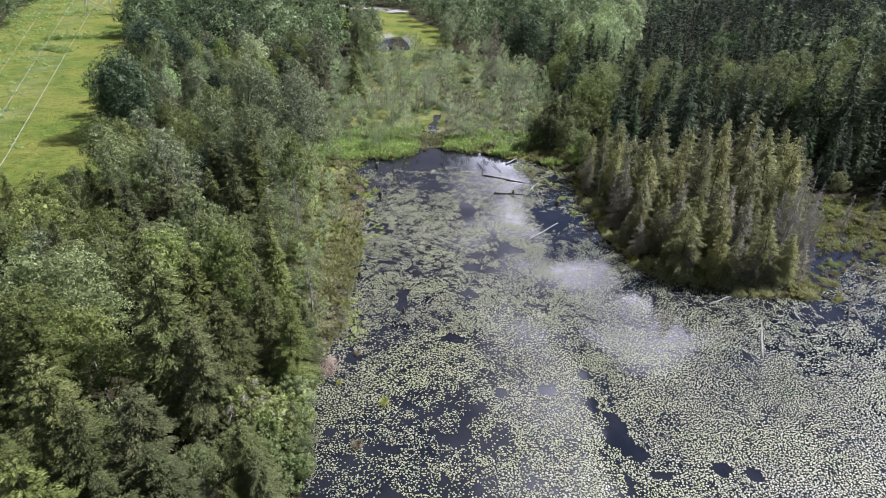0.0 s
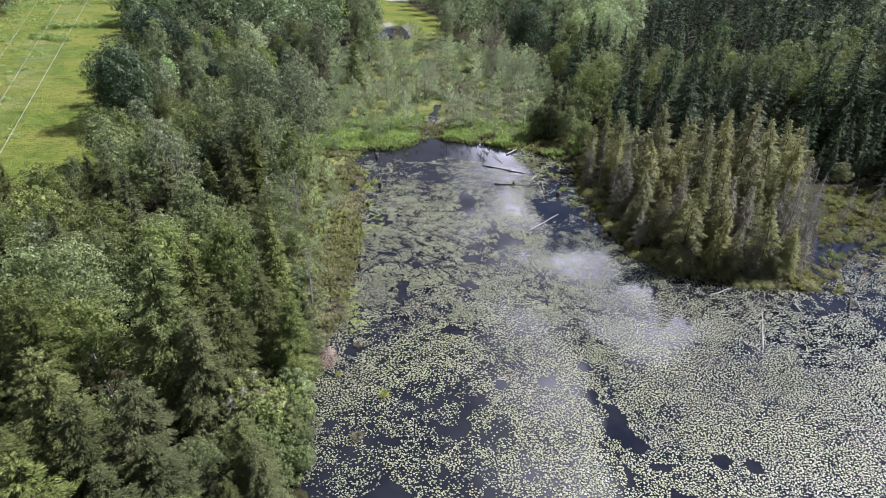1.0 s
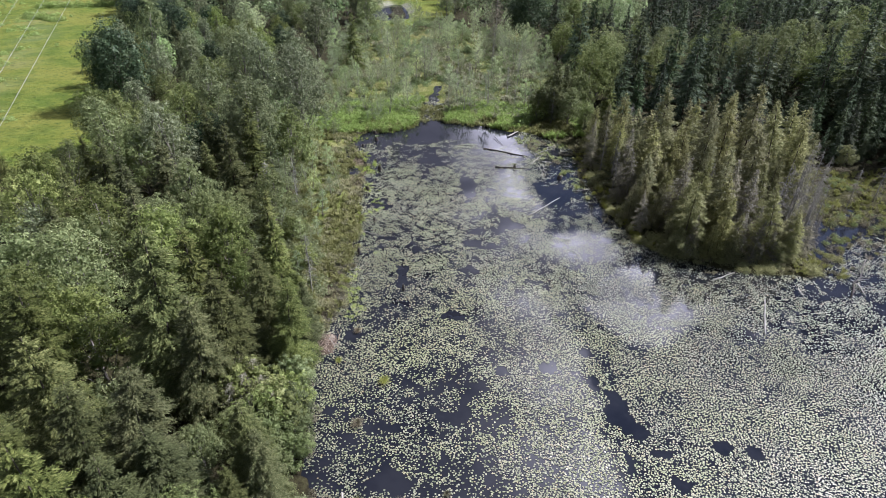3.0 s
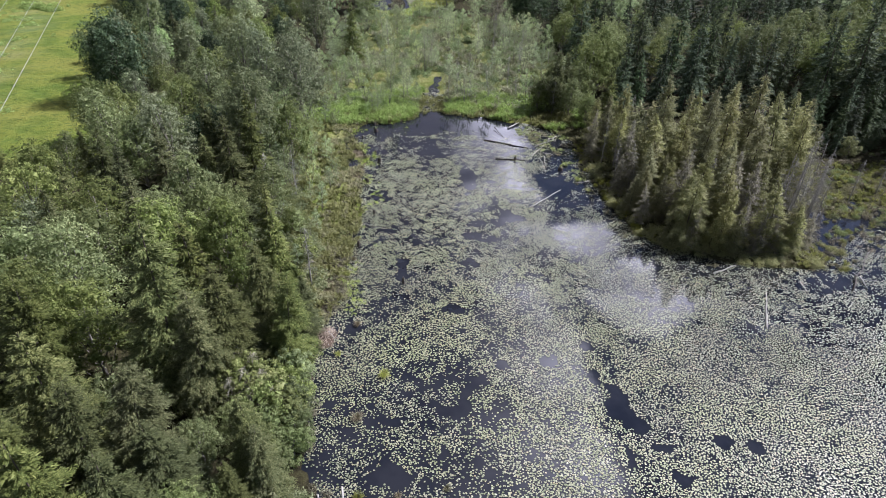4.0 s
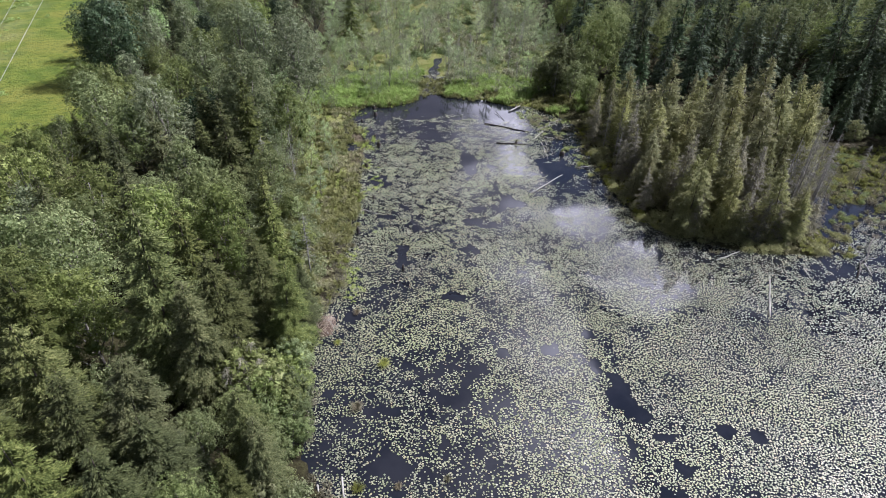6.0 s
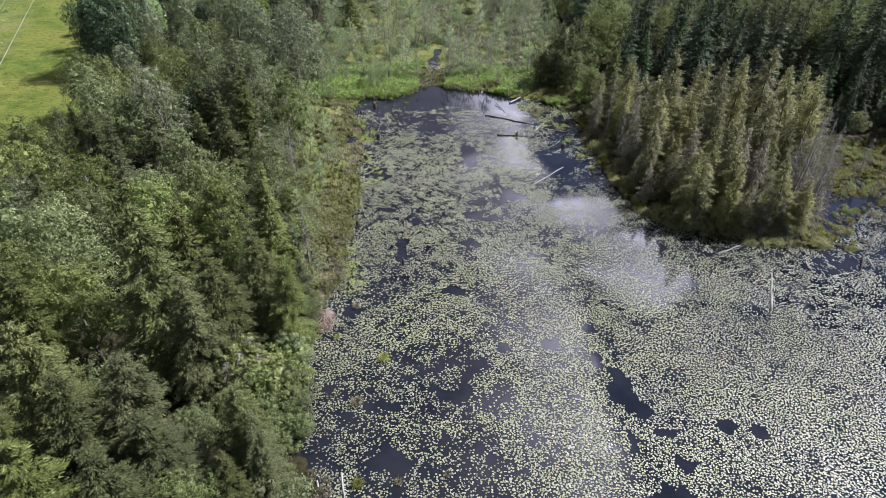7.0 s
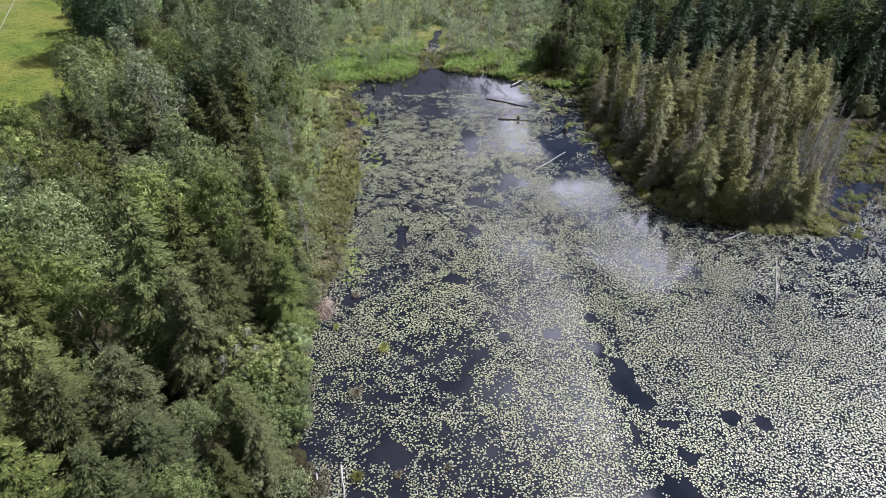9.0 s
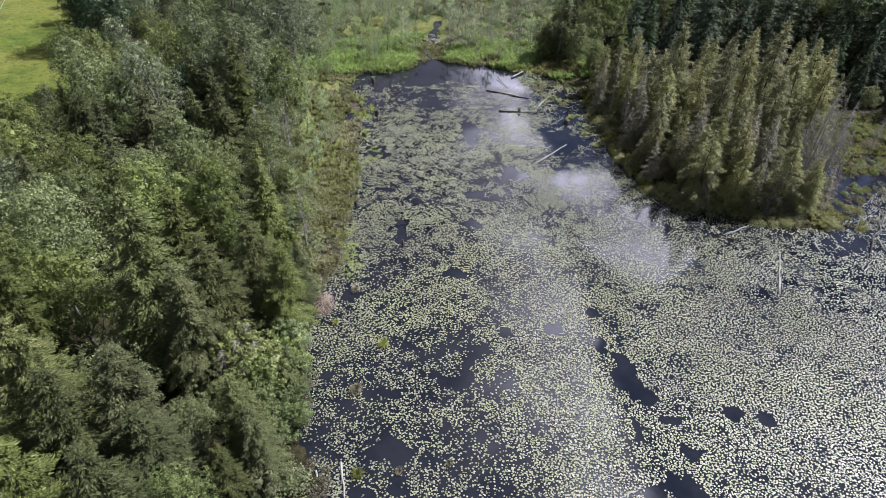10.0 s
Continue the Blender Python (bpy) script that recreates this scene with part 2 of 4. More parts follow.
def make_mesh(name, v, q, t, mat, smooth=False):
    me = bpy.data.meshes.new(name)
    me.vertices.add(len(v))
    me.vertices.foreach_set("co", np.asarray(v, np.float32).ravel())
    loops = np.concatenate([q.ravel(), t.ravel()]).astype(np.int32)
    me.loops.add(len(loops))
    me.loops.foreach_set("vertex_index", loops)
    starts = np.concatenate([np.arange(len(q)) * 4, len(q) * 4 + np.arange(len(t)) * 3]).astype(np.int32)
    me.polygons.add(len(starts))
    me.polygons.foreach_set("loop_start", starts)
    me.update(calc_edges=True)
    me.validate()
    if smooth:
        me.polygons.foreach_set("use_smooth", np.ones(len(me.polygons), bool))
    me.materials.append(mat)
    return me


def unit(v):
    return v / (np.linalg.norm(v, axis=-1, keepdims=True) + 1e-9)


def leaves_at(r, centre, normal, size, narrow=0.8):
    """Small pointed leaves at the centres, facing along the normals."""
    k = len(centre)
    a = unit(np.cross(normal, r.normal(size=(k, 3))))
    b = np.cross(unit(normal), a)
    s = (size * r.uniform(.65, 1.35, k))[:, None]
    return np.stack([centre + a * s * .62, centre - a * s * .4 + b * s * .5 * narrow, centre - a * s * .4 - b * s * .5 * narrow], 1)


# ---------------------------------------------------------------- plants, each kind built once at unit place
def conifer_shape(seed, h, r, step=0.5, arms=6, spray=0.75, gap=0.42, bare=0.1, thin=1.0, lean=0.0, slim=0.17, taper=0.8, lift=.08, droop=.5, fan=.26):
    """Trunk and crown of a conifer: whorls of drooping arms set with needle sprays."""
    g = np.random.default_rng(seed)
    trunk, crown = Shape(), Shape()
    zz = np.linspace(0, 1, 7)
    sway = g.normal(size=2) * lean
    mid = np.stack([sway[0] * zz ** 2, sway[1] * zz ** 2, zz * h], 1)
    trunk.tube(mid, 0.0085 * h * (1 - zz) ** .8 + 0.012, 7)
    rows = []
    z = bare * h
    while z < h * .985:
        t = z / h
        full = r * (min(1, (1 - t) / .82)) ** taper * (0.75 + .25 * min(1, (t - bare) / .12 + .2))
        for k in range(arms):
            if g.random() > thin:
                continue
            ang = g.uniform(0, 2 * np.pi)
            length = full * g.uniform(.6, 1.15) + .12
            rows.append((z + g.uniform(-.7, .7) * step, ang, length, t))
        z += step * g.uniform(.8, 1.2) * (1 - .45 * t)
    centres, ways, sizes = [], [], []
    for z, ang, length, t in rows:
        out = np.array([np.cos(ang), np.sin(ang), 0])
        side = np.array([-out[1], out[0], 0])
        rise = .35 * (t - .35)
        # each arm is a flat drooping frond, broad in the middle
        k = max(4, int(length * (.25 + fan * length) / (gap * gap)))
        u = g.uniform(.06, 1, k) ** .75
        half = fan * length * np.minimum(1, u * 3) * (1.04 - u) ** .7 + .04
        off = g.uniform(-1, 1, k) * half
        p = out * (length * u)[:, None] + side * off[:, None]
        p[:, 2] += z + length * (rise * u - .42 * u * u * (1.15 - t)) - .3 * np.abs(off) + g.normal(size=k) * .05 * (1 + fan * length)
        p[:, :2] += sway * (z / h) ** 2
        way = out * g.uniform(.6, 1.0, (k, 1)) + side * (off / half * g.uniform(.5, 1.2, k))[:, None] + np.array([0, 0, 1.0]) * (g.uniform(-droop, lift, (k, 1)) + rise)
        centres.append(p), ways.append(way)
        sizes.append(spray * (1.15 - .45 * u) * g.uniform(.7, 1.3, k))
        # broader, shaded twigs just below
        m = np.arange(0, k, 3)
        m = m[u[m] < .86]
        centres.append(p[m] * np.array([.93, .93, 1]) - np.array([0, 0, .07 + .02 * length])), ways.append(way[m] * np.array([1, 1, .6]) - np.array([0, 0, .12]))
        sizes.append(np.minimum(spray * 2.1, .2 + .3 * length) * g.uniform(.75, 1.2, len(m)))
    # shaded inner twigs round the stem
    for z, ang, length, t in rows:
        out = np.array([np.cos(ang), np.sin(ang), 0])
        p = out * length * np.array([[.25], [.5]]) + np.array([0, 0, z - .12 * length])
        p[:, :2] += sway * (z / h) ** 2
        centres.append(p), ways.append(out * .35 + np.array([0, 0, -1.0]) + g.normal(size=(2, 3)) * .3)
        sizes.append(np.full(2, min(spray * 2.1, .2 + .3 * length)) * g.uniform(.8, 1.2, 2))
    c, wv, s = np.concatenate(centres), unit(np.concatenate(ways)), np.concatenate(sizes)[:, None]
    across = unit(np.cross(wv, np.array([0, 0, 1.0]) + g.normal(size=wv.shape) * .4))
    crown.tris(np.stack([c + wv * s, c + across * s * slim, c - across * s * slim], 1))
    return trunk, crown


def broadleaf_shape(seed, h, r, leaves=2600, size=0.30, lobes=11, low=0.28, limb=0.1, sparse=0.0):
    """Trunk with limbs, and a crown of leaf clumps gathered in uneven lobes."""
    g = np.random.default_rng(seed)
    trunk, crown = Shape(), Shape()
    zz = np.linspace(0, 1, 6)
    bow = g.normal(size=2) * .05 * h
    mid = np.stack([bow[0] * zz ** 2, bow[1] * zz ** 2, zz * h * .8], 1)
    trunk.tube(mid, .017 * h * (1 - .8 * zz) + .02, 7)
    balls = []
    for i in range(lobes):
        t = (i + .5) / lobes
        zc = h * (low + (0.93 - low) * t)
        reach = r * math.sin(math.pi * min(1, .30 + .64 * t)) ** .7
        ang = i * 2.4 + g.uniform(-.5, .5)
        rad = r * g.uniform(.36, .55) * (1.0 if t < .75 else .8)
        off = max(0, reach - rad * .65) * g.uniform(.6, 1.05)
        balls.append((np.array([math.cos(ang) * off + bow[0] * t, math.sin(ang) * off + bow[1] * t, zc]), rad))
        start = mid[min(5, int(5 * max(.15, (zc / h - .22))))]
        end = balls[-1][0]
        trunk.tube(np.stack([start, start * .45 + end * .55 - np.array([0, 0, .03 * h]), end]), np.array([limb, limb * .55, limb * .15]) * h / 12, 4)
    share = np.array([b[1] ** 2 for b in balls])
    share = share / share.sum()
    for (centre, rad), part_of in zip(balls, share):
        k = int(leaves * part_of)
        clumps = max(7, int(4.5 * (rad / .6) ** 1.6))
        d = unit(g.normal(size=(clumps, 3)) + np.array([0, 0, .35]))
        where = centre + d * rad * g.uniform(.78 - sparse, 1.05, (clumps, 1)) * np.array([1, 1, .85])
        puff = rad * g.uniform(.26, .5, clumps)
        pick = g.integers(0, clumps, k)
        e = unit(d[pick] * .8 + g.normal(size=(k, 3)) * .6 + np.array([0, 0, .3]))
        normal = e + g.normal(size=(k, 3)) * .3
        crown.tris(leaves_at(g, where[pick] + e * (puff[pick] * g.uniform(.75, 1.08, k))[:, None], normal, size))
        inner = max(10, k // 9)
        e = unit(g.normal(size=(inner, 3)))
        crown.tris(leaves_at(g, centre + e * rad * g.uniform(.25, .66, (inner, 1)), e + g.normal(size=(inner, 3)) * .4, size * 2.6))
    return trunk, crown


def sapling_shape(seed, h, r, leaves=420, size=0.22):
    """Slim young tree: a thin stem, rising twigs and open foliage."""
    g = np.random.default_rng(seed)
    trunk, crown = Shape(), Shape()
    stems = g.integers(1, 4)
    for s in range(stems):
        tip = np.array([*(g.normal(size=2) * .14 * h * (stems > 1)), h * g.uniform(.8, 1)])
        zz = np.linspace(0, 1, 5)[:, None]
        trunk.tube(tip * zz * np.array([1, 1, 1]) + g.normal(size=(5, 3)) * .03 * zz, .03 * (1 - .8 * zz[:, 0]) + .006 * h * .5, 5)
        k = leaves // stems
        u = g.uniform(.22, 1.02, k)
        ang = g.uniform(0, 6.283, k)
        twig = np.round(u * 13 + g.uniform(-.3, .3, k))
        ang = twig * 2.4 + g.normal(size=k) * .45
        out = r * (np.sin(np.pi * np.clip(.15 + u * .83, 0, 1)) ** .8) * np.sqrt(g.uniform(.02, 1, k))
        c = tip * u[:, None] + np.stack([np.cos(ang) * out, np.sin(ang) * out, out * .45], 1) + g.normal(size=(k, 3)) * .1
        crown.tris(leaves_at(g, c, g.normal(size=(k, 3)) + np.array([0, 0, .6]), size))
    return trunk, crown


def bare_tree_shape(seed, h, r, arms=70, twig=0.03, start=.12):
    """Dead conifer: a grey pole with thin, broken, drooping branches and twigs."""
    g = np.random.default_rng(seed)
    trunk, crown = Shape(), Shape()
    zz = np.linspace(0, 1, 6)
    trunk.tube(np.stack([zz * 0, zz * 0, zz * h], 1) + g.normal(size=(6, 3)) * .03, .012 * h * (1 - zz) ** .8 + .012, 6)
    for i in range(arms):
        t = g.uniform(start, .97)
        ang, length = g.uniform(0, 6.283), r * (1 - t) ** .6 * g.uniform(.3, 1.1) + .15
        out = np.array([math.cos(ang), math.sin(ang), 0])
        side = np.array([-out[1], out[0], 0])
        p0 = np.array([0, 0, t * h])
        p1 = p0 + out * length * .6 + np.array([0, 0, -.05 * length])
        p2 = p0 + out * length + np.array([0, 0, -.28 * length])
        crown.tube(np.stack([p0, p1, p2]), np.array([twig, twig * .7, twig * .3]), 3)
        for k in range(5):
            u = g.uniform(.3, 1)
            a = p0 * (1 - u) + p2 * u
            b = a + side * g.choice([-1, 1]) * g.uniform(.2, .55) * length * .5 + out * .2 + np.array([0, 0, g.uniform(-.35, .05)])
            wide = np.array([0, 0, twig * .8])
            crown.quads(np.stack([a - wide, b, b + wide * .5, a + wide])[None])
    return trunk, crown


def shrub_shape(seed, h, r, leaves=260, size=0.16):
    g = np.random.default_rng(seed)
    crown = Shape()
    lobes = 5
    for i in range(lobes):
        ang = i * 2.4
        c = np.array([math.cos(ang), math.sin(ang), 0]) * r * g.uniform(.1, .6)
        k = leaves // lobes
        d = unit(g.normal(size=(k, 3)))
        d[:, 2] = np.abs(d[:, 2])
        p = c + d * np.array([r * .6, r * .6, h * g.uniform(.6, 1)]) * g.uniform(.5, 1.08, (k, 1))
        crown.tris(leaves_at(g, p, d + g.normal(size=(k, 3)) * .6, size))
    return crown


def tuft_shape(seed, h, r, blades=26, width=.05):
    """Sedge tussock: arching blades from one crown."""
    g = np.random.default_rng(seed)
    s = Shape()
    ang = g.uniform(0, 6.283, blades)
    out = np.stack([np.cos(ang), np.sin(ang), np.zeros(blades)], 1)
    side = np.stack([-out[:, 1], out[:, 0], np.zeros(blades)], 1) * width
    root = out * r * .25 * g.uniform(0, 1, (blades, 1))
    up = np.array([0, 0, 1.0])
    hh, rr = h * g.uniform(.6, 1.1, (blades, 1)), r * g.uniform(.4, 1.1, (blades, 1))
    m1 = root + out * rr * .4 + up * hh * .75
    tip = root + out * rr + up * hh * g.uniform(.5, 1.0, (blades, 1))
    s.quads(np.stack([root - side, root + side, m1 + side * .8, m1 - side * .8], 1))
    s.quads(np.stack([m1 - side * .8, m1 + side * .8, tip + side * .1, tip - side * .1], 1))
    return s


# ---------------------------------------------------------------- the plan
POND = np.array([(-7, -70), (-8, -20), (-7, 10), (-7.6, 24), (-8.8, 28), (-9.8, 33), (-11.4, 38), (-12.8, 42), (-11.5, 45), (-10.4, 48), (-11, 53), (-10.6, 62), (-10.6, 70), (-11.2, 78),
                 (-12.2, 87), (-14.8, 97), (-14.6, 103), (-10, 101.8), (-7.6, 103), (-4, 107.5), (-2, 109.8), (2.5, 108.2), (9, 106.4), (16, 104.4), (21, 101), (23, 96), (23.8, 84), (25, 74),
                 (25.8, 66), (29.5, 62), (33.6, 59.8), (39, 59), (44, 58), (50, 61), (58, 68), (70, 66), (82, 50), (84, 10), (70, -70)])
FAR_POND = np.array([(-23, 206), (-17, 204), (-13.5, 212), (-15, 224), (-18, 236), (-21.5, 232), (-23.5, 218)])
ROAD = np.array([(-150, 336), (-100, 328), (-66, 320), (-41.6, 312), (-22, 300)])

CLEARING = np.array([(-20, 188), (-8, 194), (2, 215), (2, 240), (-8, 258), (-18, 285), (-19, 301), (-42, 318), (-68, 326), (-100, 334), (-106, 318), (-80, 300), (-50, 280), (-42, 255), (-34, 240), (-27, 215), (-26, 200)])


def inside_distance(x, y, poly):
    """Signed distance to a closed outline, positive outside."""
    x, y = np.asarray(x, float), np.asarray(y, float)
    best, odd = np.full(x.shape, 1e9), np.zeros(x.shape, bool)
    for (ax, ay), (bx, by) in zip(poly, np.roll(poly, -1, 0)):
        ex, ey = bx - ax, by - ay
        u = np.clip(((x - ax) * ex + (y - ay) * ey) / (ex * ex + ey * ey), 0, 1)
        best = np.minimum(best, np.hypot(x - ax - u * ex, y - ay - u * ey))
        cross = (ay > y) != (by > y)
        with np.errstate(divide="ignore", invalid="ignore"):
            odd ^= cross & (x < ex * (y - ay) / (ey if ey else 1e-9) + ax)
    return np.where(odd, -best, best)


def line_distance(x, y, pts):
    best = np.full(np.shape(x), 1e9)
    for (ax, ay), (bx, by) in zip(pts[:-1], pts[1:]):
        ex, ey = bx - ax, by - ay
        u = np.clip(((x - ax) * ex + (y - ay) * ey) / (ex * ex + ey * ey), 0, 1)
        best = np.minimum(best, np.hypot(x - ax - u * ex, y - ay - u * ey))
    return best


def bumps(x, y, scale, seed=0):
    """Smooth value noise in -1..1."""
    x, y = np.asarray(x, float) / scale + seed * 17.3, np.asarray(y, float) / scale - seed * 9.1
    ix, iy = np.floor(x), np.floor(y)
    fx, fy = x - ix, y - iy
    fx, fy = fx * fx * (3 - 2 * fx), fy * fy * (3 - 2 * fy)

    def rnd(i, j):
        v = np.sin(i * 127.1 + j * 311.7 + seed * 74.7) * 43758.5453
        return (v - np.floor(v)) * 2 - 1
    return (rnd(ix, iy) * (1 - fx) + rnd(ix + 1, iy) * fx) * (1 - fy) + (rnd(ix, iy + 1) * (1 - fx) + rnd(ix + 1, iy + 1) * fx) * fy


def step(v, lo, hi):
    t = np.clip((v - lo) / (hi - lo), 0, 1)
    return t * t * (3 - 2 * t)


def pond_distance(x, y):
    """Distance from the ragged waterline, positive on land."""
    return inside_distance(x, y, POND) + .8 * bumps(x, y, 4.2, 70) + .5 * bumps(x, y, 1.7, 71)


def corridor(x, y):
    """Distance across the power-line clearing from its middle line (right is positive), and its half width."""
    return (x + 118.0) * .91 + (y - 180.0) * .415


CREEK = np.array([(-1.6, 108.5), (-1.5, 115.4), (-1.3, 120.0), (-1.8, 123.7), (-1.2, 128.5), (-.3, 132.8)])


def ground_height(x, y):
    x, y = np.asarray(x, float), np.asarray(y, float)
    d = pond_distance(x, y)
    far = inside_distance(x, y, FAR_POND)
    land = .16 + .25 * step(d, 0, 5) + 1.1 * step(d, 6, 40)
    land = land * (1 - .75 * step(y, 104, 112) * step(190 - y, 0, 15) * step(x, -26, -20) * step(30 - x, 0, 8))
    land = land + 5 * step(x, 60, 260) * step(y, 70, 200)
    land = land + .22 * bumps(x, y, 2.3, 1) * step(d, 0, 3) + .12 * bumps(x, y, .9, 2)
    wet = step(x, 44, 50) * step(80 - x, 0, 6) * step(y, 57, 61) * step(84 - y, 0, 14)
    land = land * (1 - wet) + wet * (-.05 + .24 * bumps(x, y, 3.2, 4) + .12 * bumps(x, y, 1.1, 5))
    marge = step(7 - d, 0, 5) * step(y, 60, 66) * (x < 10)
    land = land + marge * (-.14 + .16 * bumps(x, y, 1.7, 6))
    bed = -.9 * step(-d, -.2, 2.2) + .06
    z = np.where(d > 0, land, bed + .05 * bumps(x, y, 1.0, 3))
    z = z - (z + .5) * step(6 - far, 0, 6)
    creek = line_distance(x, y, CREEK)
    return z - (z + .25) * step(1.1 + 1.5 * step(122 - y, 0, 10) - creek + .9 * bumps(x, y, 1.5, 72), 0, 1.0)


def stretch_lines(stops):
    out = []
    for (a, s), (b, _) in zip(stops[:-1], stops[1:]):
        out.append(np.arange(a, b - 1e-6, s))
    return np.concatenate(out + [np.array([stops[-1][0]])])


def build_ground():
    xs = stretch_lines([(-3000, 400), (-600, 80), (-200, 6), (-80, 2.5), (-30, .8), (30, .8), (78, 3), (150, 10), (300, 60), (600, 400), (3000, 1)])
    ys = stretch_lines([(-3000, 400), (-600, 80), (-100, 8), (10, 1.2), (40, .8), (126, 2.0), (250, 4), (360, 20), (600, 400), (3400, 1)])
    X, Y = np.meshgrid(xs, ys, indexing="ij")
    Z = ground_height(X, Y)
    nx, ny = X.shape
    idx = np.arange(nx * ny).reshape(nx, ny)
    q = np.stack([idx[:-1, :-1], idx[1:, :-1], idx[1:, 1:], idx[:-1, 1:]], -1).reshape(-1, 4)
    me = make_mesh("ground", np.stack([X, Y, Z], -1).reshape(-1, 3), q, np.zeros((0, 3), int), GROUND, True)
    x, y = X.ravel(), Y.ravel()
    d = inside_distance(x, y, POND)
    field = step(24 - np.abs(corridor(x, y)) + 3 * bumps(x, y, 9, 8), 0, 3) * step(y + .25 * x, 58, 66) * (1 - .8 * step(-np.abs(corridor(x, y) + 16), -6, 0) * step(bumps(x, y, 6, 9), .2, .6))
    field = np.maximum(field, step(3 - inside_distance(x, y, CLEARING), 0, 3))
    field = np.maximum(field, .8 * step(y, 102, 105) * step(160 - y, 0, 30) * step(x, -27, -20) * step(28 - x, 0, 6))
    marsh = .6 * step(y, 106, 112) * step(195 - y, 0, 15) * step(x, -27, -20) * step(30 - x + 3 * bumps(x, y, 5, 3), 0, 8)
    strip = step(11 - d, 0, 4) * step(d, -.2, 1.0) * step(y, 40, 50) * (x < 0)
    bog = np.maximum(.10 * step(14 - d, 0, 6) * (x > 10), .10 * step(x, 46, 54) * step(y, 60, 68) * step(90 - y, 0, 6) * step(92 - x, 0, 8))
    bank = np.maximum(np.maximum(marsh, strip), bog) * step(d, -1.5, .3)
    road = step(5.5 - line_distance(x, y, ROAD), 0, 2)
    bare = np.maximum(road, .5 * step(2.5 - np.abs(inside_distance(x, y, FAR_POND) - 2.5), 0, 1.5) * step(bumps(x, y, 5, 11), -.1, .3))
    mud = step(3.2 - d, 0, 2.2) * step(d, -2.5, -.5) * step(y, 38, 46) * step(103 - y, 0, 6) * (x < 0) * step(bumps(x, y, 2.1, 12) + .4 * bumps(x, y, .9, 13), -.5, .1)
    track = .09 * step(3.2 - np.abs(corridor(x, y) + 1.5 + 2.5 * bumps(x, y, 14, 73)), 0, 2.5) * field
    bare = np.maximum(np.maximum(bare, track), .8 * step(5.5 - np.hypot(x + 48, y - 204), 0, 1.5))
    col = me.color_attributes.new("cover", "FLOAT_COLOR", "POINT")
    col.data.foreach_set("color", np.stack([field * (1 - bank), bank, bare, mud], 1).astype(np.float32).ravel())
    return tagged(new("ground", me), "uneven forest floor, grassy banks and mown green clearing", "ground", kind="structure")


build_ground()
s = Shape()
s.quads([[(-40, -90, 0), (110, -90, 0), (110, 240, 0), (-40, 240, 0)]])
tagged(new("water", s.mesh("water", WATER)), "still dark pond water reflecting sky and cloud", "water", kind="structure")


# ---------------------------------------------------------------- lily pads
# stretches of open water among the pads: middle and half widths
OPEN_WATER = ((16.7, 34.9, 1.0, 1.4), (16.6, 37.4, .5, .8), (18.1, 33.5, .7, .7), (22.8, 38.0, .4, .4), (26.8, 31.5, .8, .5), (24.4, 32.0, .7, .5), (19.3, 31.2, 1.0, .4), (31.9, 43.0, .5, .5),
              (15.3, 39.4, .5, .6), (15.4, 43.4, .5, .6), (-8.0, 45.4, 1.0, 1.1), (2.4, 34.7, 1.0, .8), (6.8, 40.4, .6, .6), (2.4, 48.7, 1.0, .6), (-3.1, 33.3, 1.2, .5), (-8.4, 35.2, .6, .7))
FAR_OPEN_WATER = ((-1.2, 89.6, 2.1, 1.9), (-8.2, 73.8, 1.4, 1.4), (4.8, 80.1, 1.0, 2.8), (-2.3, 61.8, .7, 1.0), (4.7, 63.4, 1.3, 1.4), (9.6, 68.5, 1.9, 1.5), (4.5, 57.6, 1.4, .7), (-3.7, 55.4, .5, 2.0),
                  (17.4, 78.9, 2.4, 3.1), (-2.6, 27.9, 1.6, .8), (19.9, 28.2, .9, .8), (17.9, 25.6, 1.7, 1.1), (16.4, 30.2, .5, 1.2), (11.2, 41.0, .7, .7))


def pad_density(x, y):
    """How thickly the pads lie, 0 to 1."""
    d = -pond_distance(x, y)
    base = .625 + .13 * bumps(x, y, 7, 21) + .17 * bumps(x, y, 2.6, 22) + .34 * bumps(x, y, 1.0, 23) + .22 * bumps(x, y, .5, 26)
    base = base - .04 * step(2 - x, 0, 10) + .10 * step(x, 8, 22) * step(62 - y, 0, 14) + .13 * step(x, 3, 9) * step(50 - y, 0, 10) + .05 * step(x, 15, 19) * step(46 - y, 0, 6) - .15 * step(x, 32, 42) * step(y, 40, 52)
    base = base - .16 * step(y, 74, 90) - .85 * step(y, 95, 103) * step(16 - x, 0, 4) - .25 * step(x, 14, 19) * step(y, 66, 74)
    for hx, hy, rx, ry in OPEN_WATER + FAR_OPEN_WATER:
        hole = np.hypot((x - hx) / rx, (y - hy) / ry) + .5 * bumps(x, y, .6, 24) + .5 * bumps(x, y, 1.5, 25)
        base = base - .95 * step(1.2 - hole, 0, .35)
    brook = .55 * step(2.4 - line_distance(x, y, CREEK), 0, .8) * (y > 108) + .5 * bumps(x, y, 1.1, 28) * (y > 108)
    return np.where(d > .1, base, np.where((y > 108) & (y < 124) & (line_distance(x, y, CREEK) < 2.4), brook, -1))


